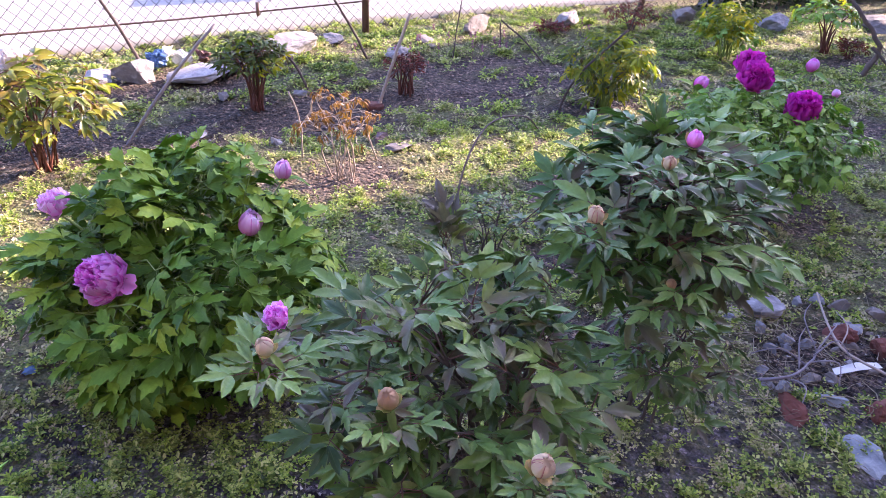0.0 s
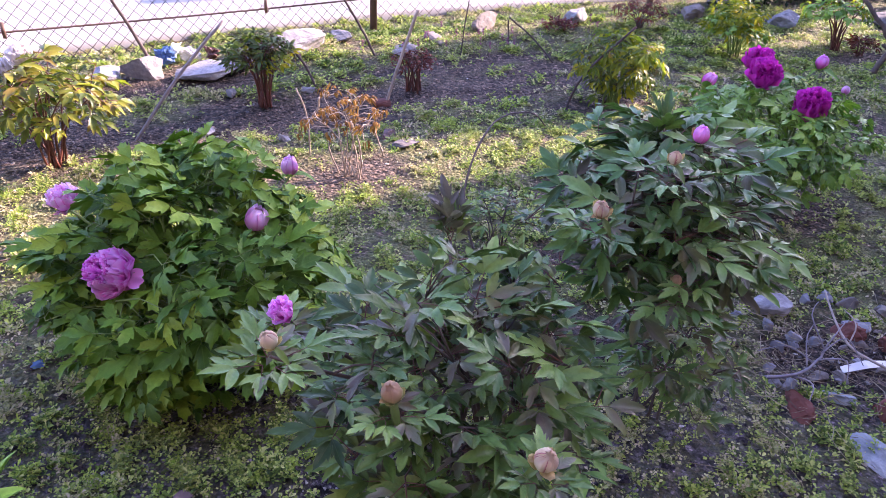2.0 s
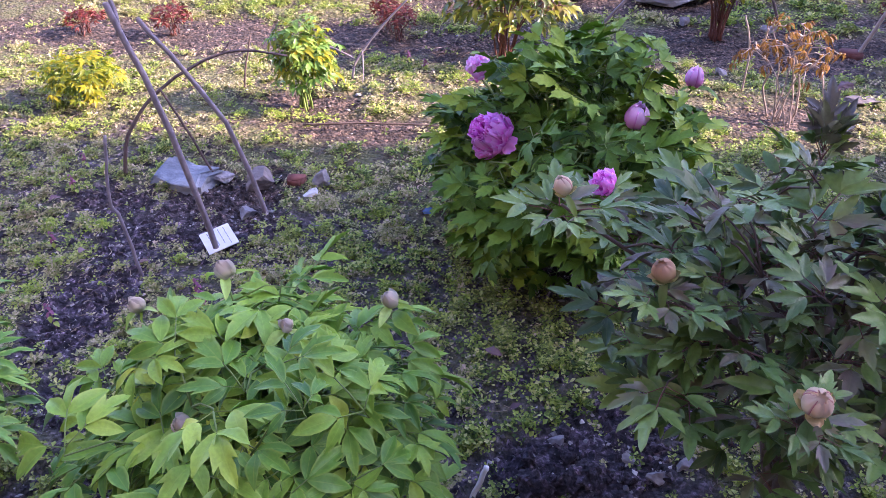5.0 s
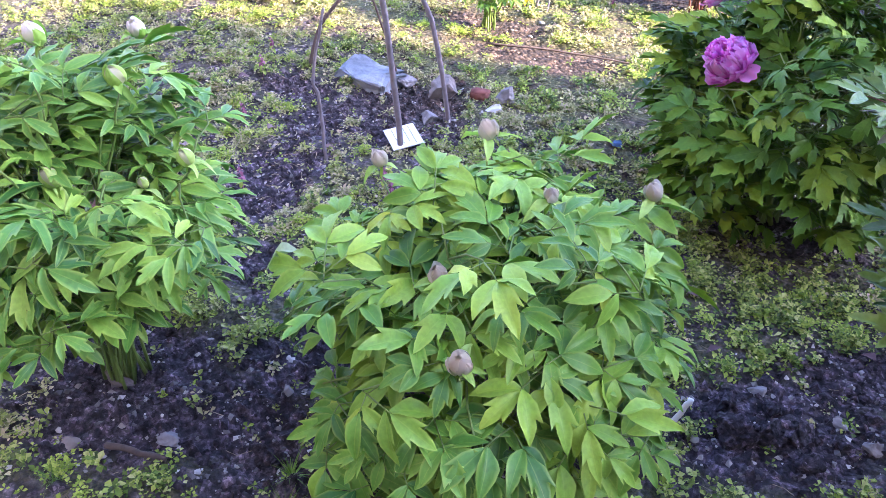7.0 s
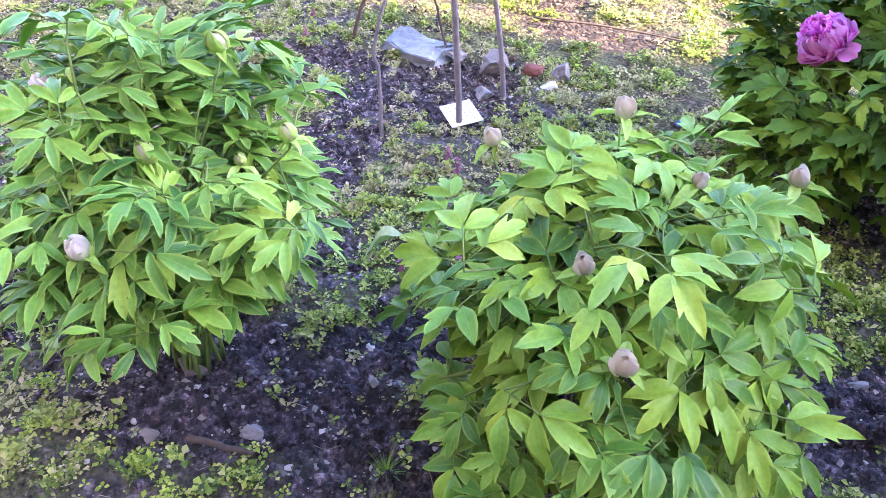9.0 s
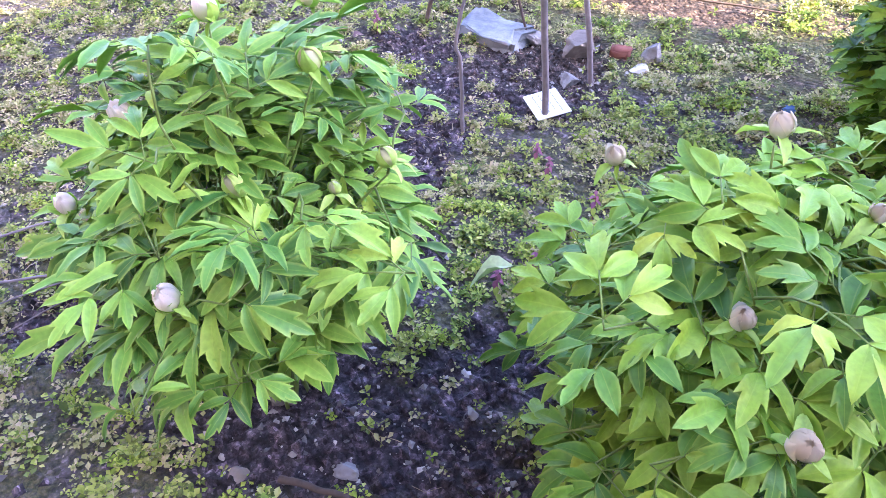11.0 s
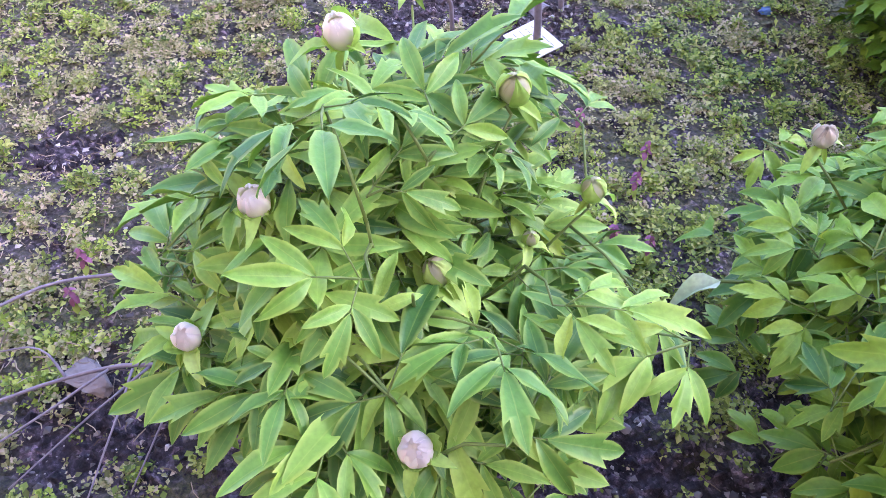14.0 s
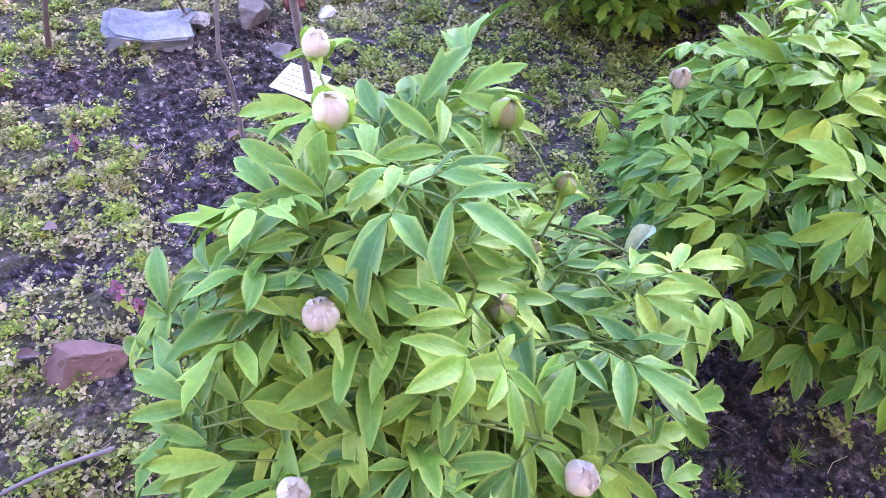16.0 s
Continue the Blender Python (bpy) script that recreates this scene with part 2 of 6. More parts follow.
def petal_material(name, inner, outer, edge, axis_out=0, line=None):
    m, nt, p, out = material(name)
    L = nt.links.new
    tc = nt.nodes.new("ShaderNodeTexCoord")
    sp = nt.nodes.new("ShaderNodeSeparateXYZ")
    L(tc.outputs["Generated"], sp.inputs[0])
    nz = node(nt, "ShaderNodeTexNoise", Scale=60.0, Detail=3.0)
    L(tc.outputs["Object"], nz.inputs["Vector"])
    oi = nt.nodes.new("ShaderNodeObjectInfo")
    f = nt.nodes.new("ShaderNodeMath")
    f.operation = "MULTIPLY_ADD"
    L(nz.outputs[0], f.inputs[0])
    f.inputs[1].default_value = 0.35
    L(sp.outputs[axis_out], f.inputs[2])
    colour = ramp(nt, f.outputs[0], [(0.15, inner), (0.75, outer), (1.15, edge)])
    colour = mix(nt, ramp(nt, oi.outputs["Random"], [(0.3, (0, 0, 0)), (1, (0.6, 0.6, 0.6))]), colour, edge)
    colour = mix(nt, 1.0, colour, ramp(nt, oi.outputs["Random"], [(0, (0.84, 0.8, 0.84)), (1, (1.12, 1.1, 1.1))]), "MULTIPLY")
    if line is not None:
        at = nt.nodes.new("ShaderNodeAttribute")
        at.attribute_name = "across"
        colour = mix(nt, ramp(nt, at.outputs["Fac"], [(0.72, (0, 0, 0)), (0.95, (0.8, 0.8, 0.8))]), colour, line)
    L(colour, p.inputs["Base Color"])
    p.inputs["Roughness"].default_value = 0.5
    bump(nt, p, nz.outputs[0], 0.2, 0.002)
    tr = nt.nodes.new("ShaderNodeBsdfTranslucent")
    L(colour, tr.inputs[0])
    ms = nt.nodes.new("ShaderNodeMixShader")
    ms.inputs[0].default_value = 0.5
    L(p.outputs[0], ms.inputs[1])
    L(tr.outputs[0], ms.inputs[2])
    L(ms.outputs[0], out.inputs[0])
    return m


# dark fold shade and bright rim highlights are put into these pinks
M_PINK = petal_material("pink_petal", (0.50, 0.03, 0.36), (0.92, 0.21, 0.76), (0.98, 0.54, 0.93), 2)
M_PALEPINK = petal_material("pale_pink_petal", (0.82, 0.28, 0.66), (0.92, 0.50, 0.82), (0.97, 0.74, 0.93), 2, (0.80, 0.26, 0.66))
M_MAGENTA = petal_material("magenta_petal", (0.28, 0.003, 0.15), (0.55, 0.008, 0.36), (0.7, 0.06, 0.5))
M_CREAM = petal_material("cream_streaked_petal", (0.78, 0.74, 0.44), (0.82, 0.75, 0.50), (0.80, 0.66, 0.46), 2, (0.46, 0.11, 0.17))
M_BLUSH = petal_material("blush_petal", (0.84, 0.91, 0.60), (0.92, 0.94, 0.74), (0.95, 0.91, 0.82), 2, (0.96, 0.84, 0.80))
M_MAUVEBUD = petal_material("mauve_grey_bud_petal", (0.58, 0.64, 0.38), (0.63, 0.61, 0.43), (0.64, 0.57, 0.44), 2)
M_GREENBUD = petal_material("green_bud_petal", (0.50, 0.62, 0.26), (0.62, 0.70, 0.34), (0.66, 0.66, 0.42), 2)
M_OCHRE = petal_material("ochre_bud_petal", (0.40, 0.40, 0.12), (0.55, 0.44, 0.2), (0.6, 0.4, 0.24), 2)
M_WHITEPETAL = petal_material("white_petal", (0.7, 0.66, 0.6), (0.8, 0.78, 0.76), (0.82, 0.8, 0.8))


M_SEPAL = leaf_material("pale_green_sepal", [(0.1, (0.24, 0.42, 0.07)), (0.5, (0.38, 0.56, 0.12)), (0.9, (0.55, 0.68, 0.22))], 0.45, 0.25)
M_PALELEAF = leaf_material("bleached_leaf", [(0.1, (0.42, 0.54, 0.30)), (0.5, (0.56, 0.66, 0.42)), (0.9, (0.68, 0.74, 0.56))], 0.4, 0.2)
M_PEACHSEPAL = leaf_material("peach_sepal", [(0.1, (0.42, 0.22, 0.14)), (0.5, (0.56, 0.40, 0.22)), (0.9, (0.56, 0.52, 0.26))], 0.45, 0.25)
M_BLUESTONE = plain_material("blue_grey_slate", [(0.25, (0.09, 0.105, 0.125)), (0.45, (0.21, 0.24, 0.275)), (0.6, (0.34, 0.37, 0.40)), (0.8, (0.58, 0.58, 0.59))], 14, 0.8, 1.0, 0.02)
M_RUBBLE = plain_material("chalky_stone", [(0.2, (0.10, 0.098, 0.11)), (0.5, (0.26, 0.255, 0.275)), (0.8, (0.52, 0.50, 0.50))], 26, 0.9, 0.9, 0.010)
M_DEADLEAF = leaf_material("dead_purple_leaf", [(0.1, (0.06, 0.035, 0.045)), (0.5, (0.15, 0.09, 0.10)), (0.9, (0.32, 0.22, 0.2))], 0.6, 0.1)


# soil of the ground: dark crumbly earth, warmer in dry patches and where sun falls
def soil_material():
    m, nt, p, out = material("garden_soil")
    L = nt.links.new
    tc = nt.nodes.new("ShaderNodeTexCoord")
    a = node(nt, "ShaderNodeTexNoise", Scale=1.3, Detail=5.0)
    b = node(nt, "ShaderNodeTexNoise", Scale=38.0, Detail=8.0, Roughness=0.7)
    v = node(nt, "ShaderNodeTexVoronoi", Scale=70.0)
    for n in (a, b, v):
        L(tc.outputs["Object"], n.inputs["Vector"])
    c1 = ramp(nt, b.outputs[0], [(0.38, (0.013, 0.010, 0.014)), (0.53, (0.068, 0.054, 0.070)), (0.68, (0.21, 0.17, 0.20))])
    c2 = ramp(nt, b.outputs[0], [(0.38, (0.020, 0.014, 0.012)), (0.53, (0.086, 0.060, 0.044)), (0.68, (0.205, 0.150, 0.108))])
    grit = node(nt, "ShaderNodeTexVoronoi", Scale=150.0)
    lump = node(nt, "ShaderNodeTexVoronoi", Scale=48.0)
    L(tc.outputs["Object"], grit.inputs["Vector"])
    L(tc.outputs["Object"], lump.inputs["Vector"])
    # browner outer ground: the sun's warm tint on the soil is painted in here
    place = nt.nodes.new("ShaderNodeSeparateXYZ")
    L(tc.outputs["Object"], place.inputs[0])
    outer = node(nt, "ShaderNodeMapRange")
    L(place.outputs[1], outer.inputs[0])
    for i, value in enumerate((1.3, 2.1, -0.12, 0.42)):
        outer.inputs[i + 1].default_value = value
    # dry: random dry patches plus the painted sun warmth towards the back
    dry = nt.nodes.new("ShaderNodeMath")
    L(a.outputs[0], dry.inputs[0])
    L(outer.outputs[0], dry.inputs[1])
    earth = mix(nt, ramp(nt, dry.outputs[0], [(0.42, (0, 0, 0)), (0.66, (1, 1, 1))]), c1, c2)
    for cells in (grit, lump):
        one = nt.nodes.new("ShaderNodeSeparateColor")
        L(cells.outputs["Color"], one.inputs[0])
        earth = mix(nt, 1.0, earth, ramp(nt, one.outputs[0], [(0.0, (0.55, 0.55, 0.57)), (0.7, (1.0, 1.0, 1.0)), (0.95, (2.0, 1.95, 1.95))]), "MULTIPLY")
    grown = nt.nodes.new("ShaderNodeAttribute")
    grown.attribute_name = "grown"
    speck = node(nt, "ShaderNodeTexNoise", Scale=120.0, Detail=6.0, Roughness=0.75)
    patch = node(nt, "ShaderNodeTexNoise", Scale=9.0, Detail=5.0)
    for n in (speck, patch):
        L(tc.outputs["Object"], n.inputs["Vector"])
    straw = ramp(nt, speck.outputs[0], [(0.36, (0.026, 0.028, 0.014)), (0.5, (0.125, 0.14, 0.042)), (0.6, (0.24, 0.22, 0.09)), (0.72, (0.38, 0.30, 0.20))])
    some = nt.nodes.new("ShaderNodeMath")
    some.operation = "MULTIPLY"
    L(grown.outputs["Fac"], some.inputs[0])
    L(ramp(nt, patch.outputs[0], [(0.38, (0.15, 0.15, 0.15)), (0.56, (0.85, 0.85, 0.85))]), some.inputs[1])
    earth = mix(nt, some.outputs[0], earth, straw)
    L(earth, p.inputs["Base Color"])
    p.inputs["Roughness"].default_value = 0.95
    h = nt.nodes.new("ShaderNodeMath")
    h.operation = "MULTIPLY_ADD"
    L(v.outputs[0], h.inputs[0])
    h.inputs[1].default_value = 0.5
    h2 = nt.nodes.new("ShaderNodeMath")
    h2.operation = "MULTIPLY_ADD"
    L(lump.outputs[0], h2.inputs[0])
    h2.inputs[1].default_value = -0.9
    L(b.outputs[0], h2.inputs[2])
    L(h2.outputs[0], h.inputs[2])
    bump(nt, p, h.outputs[0], 1.0, 0.02)
    return m


M_SOIL = soil_material()


# ---- mesh helpers ----
def mesh_of(name, verts, faces, mats, index=None, smooth=True, across=None):
    me = bpy.data.meshes.new(name)
    me.from_pydata([tuple(v) for v in verts], [], faces)
    for m in mats if isinstance(mats, (list, tuple)) else [mats]:
        me.materials.append(m)
    if index is not None:
        me.polygons.foreach_set("material_index", index)
    me.polygons.foreach_set("use_smooth", [smooth] * len(me.polygons))
    if across is not None:
        me.attributes.new("across", "FLOAT", "POINT").data.foreach_set("value", across)
    me.update()
    return me


def thing(name, at, label, category, group="", kind=""):
    ob = new(name)
    ob.location = at
    ob.empty_display_size = 0.1
    return tagged(ob, label, category, group, kind)


def child(name, me, parent, m=None, label=""):
    ob = new(name, me)
    ob.parent = parent
    if m is not None:
        ob.matrix_basis = m
    return tagged(ob, label)


def tube(points, radii, sides=6):
    """Verts and faces of a tapering tube through points."""
    pts = [Vector(p) for p in points]
    verts, faces = [], []
    up = Vector((0.31, 0.17, 0.93))
    for i, p in enumerate(pts):
        d = (pts[min(i + 1, len(pts) - 1)] - pts[max(i - 1, 0)]).normalized()
        a = d.cross(up)
        a = a.normalized() if a.length > 1e-4 else Vector((1, 0, 0))
        b = d.cross(a)
        r = radii[i] if isinstance(radii, (list, tuple)) else radii
        for k in range(sides):
            w = 2 * math.pi * k / sides
            verts.append(p + a * (math.cos(w) * r) + b * (math.sin(w) * r))
        if i:
            for k in range(sides):
                q, o = (i - 1) * sides, i * sides
                faces.append((q + k, q + (k + 1) % sides, o + (k + 1) % sides, o + k))
    faces.append(tuple(range(sides - 1, -1, -1)))
    faces.append(tuple(range(len(verts) - sides, len(verts))))
    return verts, faces


def curve_points(points, n=8, wobble=0.0, rng=random):
    """A smooth line through a few points, with a little crookedness."""
    pts = [Vector(p) for p in points]
    out = []
    for i in range(len(pts) - 1):
        p0, p1, p2, p3 = pts[max(i - 1, 0)], pts[i], pts[i + 1], pts[min(i + 2, len(pts) - 1)]
        for k in range(n):
            t = k / n
            q = 0.5 * ((2 * p1) + (p2 - p0) * t + (2 * p0 - 5 * p1 + 4 * p2 - p3) * t * t + (3 * p1 - p0 - 3 * p2 + p3) * t ** 3)
            out.append(q + Vector([rng.uniform(-wobble, wobble) for _ in range(3)]))
    out.append(pts[-1])
    return out


# ---- leaves ----
# rows of (place on the midrib, place of the edge, half width), base to tip
SHAPES = {}
SHAPES["lobed"] = [(0, 0, 0.015), (0.10, 0.12, 0.10), (0.24, 0.36, 0.20), (0.34, 0.66, 0.29), (0.44, 0.50, 0.165), (0.55, 0.63, 0.17), (0.66, 0.84, 0.19), (0.80, 0.84, 0.10), (1.0, 1.04, 0.0)]
SHAPES["pointed"] = [(0, 0, 0.01), (0.10, 0.13, 0.10), (0.24, 0.34, 0.17), (0.36, 0.64, 0.215), (0.46, 0.54, 0.125), (0.60, 0.68, 0.125), (0.8, 0.87, 0.075), (1.0, 1.0, 0.0)]
SHAPES["lance"] = [(0, 0, 0.01), (0.10, 0.12, 0.085), (0.24, 0.28, 0.145), (0.40, 0.44, 0.165), (0.58, 0.62, 0.150), (0.76, 0.80, 0.105), (0.90, 0.93, 0.05), (1.0, 1.0, 0.0)]
SHAPES["oval"] = [(0, 0, 0.008), (0.10, 0.12, 0.066), (0.25, 0.29, 0.118), (0.42, 0.46, 0.142), (0.60, 0.64, 0.128), (0.78, 0.82, 0.085), (0.92, 0.94, 0.036), (1.0, 1.0, 0.000)]
SHAPES["split"] = [(0, 0, 0.009), (0.12, 0.14, 0.075), (0.30, 0.36, 0.135), (0.50, 0.74, 0.195), (0.60, 0.66, 0.105), (0.72, 0.78, 0.105), (0.87, 0.91, 0.06), (1.0, 1.0, 0.000)]
SHAPES["notched"] = [(0, 0, 0.009), (0.10, 0.12, 0.085), (0.25, 0.33, 0.165), (0.42, 0.70, 0.225), (0.52, 0.58, 0.125), (0.66, 0.72, 0.125), (0.84, 0.89, 0.068), (1.0, 1.0, 0.000)]
SHAPES["wide"] = [(0, 0, 0.007), (0.10, 0.12, 0.09), (0.25, 0.29, 0.175), (0.42, 0.46, 0.205), (0.60, 0.64, 0.18), (0.78, 0.82, 0.108), (0.92, 0.94, 0.042), (1.0, 1.0, 0.000)]
SHAPES["narrow"] = [(0, 0, 0.01), (0.15, 0.18, 0.09), (0.35, 0.42, 0.13), (0.6, 0.68, 0.10), (0.85, 0.9, 0.04), (1.0, 1.0, 0.0)]


def leaflet(shape, length, fold, droop, twist, rng, both=True, lite=False):
    """One blade along +x, normal +z: a midrib, raised halves and a drooping, twisted tip."""
    rows = SHAPES[shape]
    other = SHAPES["wide" if shape == "notched" else "oval"] if (shape in ("notched", "split") and not both) else rows
    verts, faces = [], []
    wave = rng.uniform(0, 6.28)
    other_wave = wave + rng.uniform(0.6, 2.5)
    ripple = rng.uniform(0.015, 0.04)
    for i, (tm, te, w) in enumerate(rows):
        j = round(i * (len(other) - 1) / (len(rows) - 1))
        tm2, te2, w2 = other[j]
        for side, (a, e, h) in ((1, (tm, te, w)), (-1, (tm, te2 if other is not rows else te, w2 if other is not rows else w))):
            for u in (0.0, 1.0) if lite else (0.0, 0.55, 1.0):
                if side == -1 and u == 0.0:
                    continue
                x = a + (e - a) * u
                y = side * h * u
                z = fold * h * u - fold * 0.5 * h * u * u
                z += ripple * math.sin((wave if side == 1 else other_wave) + 10 * x) * u * u
                z -= droop * x * x
                ang = twist * x
                y, z0 = y * math.cos(ang) - (z + droop * x * x) * math.sin(ang), y * math.sin(ang)
                xx = x * (1 - 0.25 * droop * x)
                verts.append((xx * length, y * length, (z + z0) * length))
    for i in range(len(rows) - 1):
        k = 3 if lite else 5
        a, b = k * i, k * (i + 1)
        for p, q in ((0, 1), (2, 0)) if lite else ((0, 1), (1, 2), (3, 0), (4, 3)):
            faces.append((a + p, b + p, b + q, a + q))
    return np.array(verts), faces


def compound_leaf(shape, size, rng, mats, droop=0.35, spread=1.0, lite=False):
    """A divided leaf from the end of its stalk: a rachis along +x that bears three fans of leaflets."""
    V, F, I, U = [], [], [], []
    base = 0

    def add(v, f, mat):
        nonlocal base
        V.extend(v)
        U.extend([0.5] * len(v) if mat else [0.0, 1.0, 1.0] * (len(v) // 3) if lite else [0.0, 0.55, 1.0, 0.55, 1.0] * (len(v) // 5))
        F.extend([tuple(k + base for k in q) for q in f])
        I.extend([mat] * len(f))
        base += len(v)

    L = size
    end = Vector((rng.uniform(0.26, 0.36) * L, 0, -0.06 * droop * L))
    v, f = tube([(0, 0, 0), end * 0.5 + Vector((0, 0, 0.012 * L)), end], [0.008 * L, 0.007 * L, 0.005 * L], 4)
    add(v, f, 1)
    fans = [(end, 0.0, 1.0)]
    for s in (1, -1):
        yaw = s * rng.uniform(0.85, 1.2) * spread
        q = Vector((math.cos(yaw), math.sin(yaw), -0.15 * droop)) * (rng.uniform(0.14, 0.22) * L)
        v, f = tube([(0, 0, 0), q], [0.006 * L, 0.004 * L], 4)
        add(v, f, 1)
        fans.append((q, yaw, rng.uniform(0.8, 0.95)))
    for q, yaw, k in fans:
        along = Vector((math.cos(yaw), math.sin(yaw), 0))
        for j in range(3 if rng.random() < 0.88 else 2):
            a = yaw + (0, 0.86, -0.86)[j] * rng.uniform(0.75, 1.2)
            ll = L * 0.46 * k * (1.0 if j == 0 else 0.84) * rng.uniform(0.85, 1.12)
            sh = shape
            if shape == "broad":
                sh = "notched" if rng.random() < (0.9 if j == 0 else 0.5) else "wide"
            if shape == "pointed" and rng.random() < (0.1 if j == 0 else 0.3):
                sh = "lance"
            if shape == "oval" and rng.random() < (0.6 if j == 0 else 0.22):
                sh = "split"
            bl, f = leaflet(sh, ll, rng.uniform(0.45, 1.3), droop * rng.uniform(0.5, 1.6), rng.uniform(-0.35, 0.35), rng, j == 0 or rng.random() < 0.3, lite)
            seat = q if j == 0 else q - along * (0.05 * L * rng.uniform(0.3, 1.3))
            side = 0 if j == 0 else (1 if j == 1 else -1)
            m = Matrix.Translation(seat) @ Euler((rng.uniform(-0.3, 0.3) - 0.15 * side * droop, droop * rng.uniform(0.0, 1.1) - 0.05, a)).to_matrix().to_4x4()
            add([m @ Vector(p) for p in bl], f, 0)
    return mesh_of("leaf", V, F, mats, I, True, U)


def leaf_set(shape, size, mats, n=6, seed=1, droop=0.35, spread=1.0, lite=False):
    rng = random.Random(seed)
    return [compound_leaf(shape, size, rng, mats, droop, spread, lite) for _ in range(n)]


def aim(at, direction, normal, scale=1.0):
    x = Vector(direction).normalized()
    z = Vector(normal)
    z = (z - x * z.dot(x))
    z = z.normalized() if z.length > 1e-3 else x.orthogonal().normalized()
    y = z.cross(x)
    return Matrix(((x.x * scale, y.x * scale, z.x * scale, at[0]), (x.y * scale, y.y * scale, z.y * scale, at[1]), (x.z * scale, y.z * scale, z.z * scale, at[2]), (0, 0, 0, 1)))


# ---- flowers ----
def petal_mesh(mat, length, width, cup, ruffle, rng):
    nx, ny = 7, 9
    verts, faces = [], []
    ph = rng.uniform(0, 6.28)
    for i in range(nx):
        t = i / (nx - 1)
        for j in range(ny):
            u = (j / (ny - 1) - 0.5) * 2
            w = width * (0.18 + 0.82 * math.sin(min(1, t * 1.15) * math.pi * 0.55)) * 0.5
            edge = 1 - 0.2 * u * u - (0.07 * math.sin(ph + 9 * u) + 0.05 * math.sin(2 * ph + 17 * u)) * t ** 3
            x = length * t * edge
            y = w * u
            z = cup * length * (t * t) + 0.35 * cup * width * u * u + ruffle * length * t * t * (math.sin(ph + 5.5 * u) * 0.4 + math.sin(3 * ph + 11 * u) * 0.18)
            verts.append((x, y, z))
    for i in range(nx - 1):
        for j in range(ny - 1):
            a = i * ny + j
            faces.append((a, a + ny, a + ny + 1, a + 1))
    return mesh_of("petal", verts, faces, mat)


def lapped(name, mat, radius, wide, top, rng, flare=0.0, point=0.25, out=0.92, ruffle=0.03, peak=0.0):
    """A petal or sepal that clasps a ball, from its foot up to the polar angle top, with a wavy rim."""
    rows, cols, verts, faces = 8, 9, [], []
    ph = rng.uniform(0, 6)
    for i in range(rows):
        t = i / (rows - 1)
        th = math.pi * (0.97 - (0.97 - top) * t)
        for j in range(cols):
            u = (j / (cols - 1) - 0.5) * 2
            a = u * wide * (1 - point * t ** 3)
            k = radius * (out + 0.05 * (1 - u * u) + flare * t ** 4 + ruffle * t * t * (math.sin(ph + 3.5 * u) + 0.6 * math.sin(2 * ph + 8 * u)))
            th2 = th + 0.10 * abs(u) * t + (0.05 + 0.8 * ruffle) * t * t * math.sin(ph + 6 * u)
            verts.append((k * math.sin(th2) * math.cos(a), k * math.sin(th2) * math.sin(a), 1.12 * k * math.cos(th2) + peak * radius * max(0, math.cos(th2)) ** 14))
    for i in range(rows - 1):
        for j in range(cols - 1):
            q = i * cols + j
            faces.append((q, q + 1, q + cols + 1, q + cols))
    return mesh_of(name, verts, faces, mat, across=[abs(j / (cols - 1) - 0.5) * 2 for _ in range(rows) for j in range(cols)])


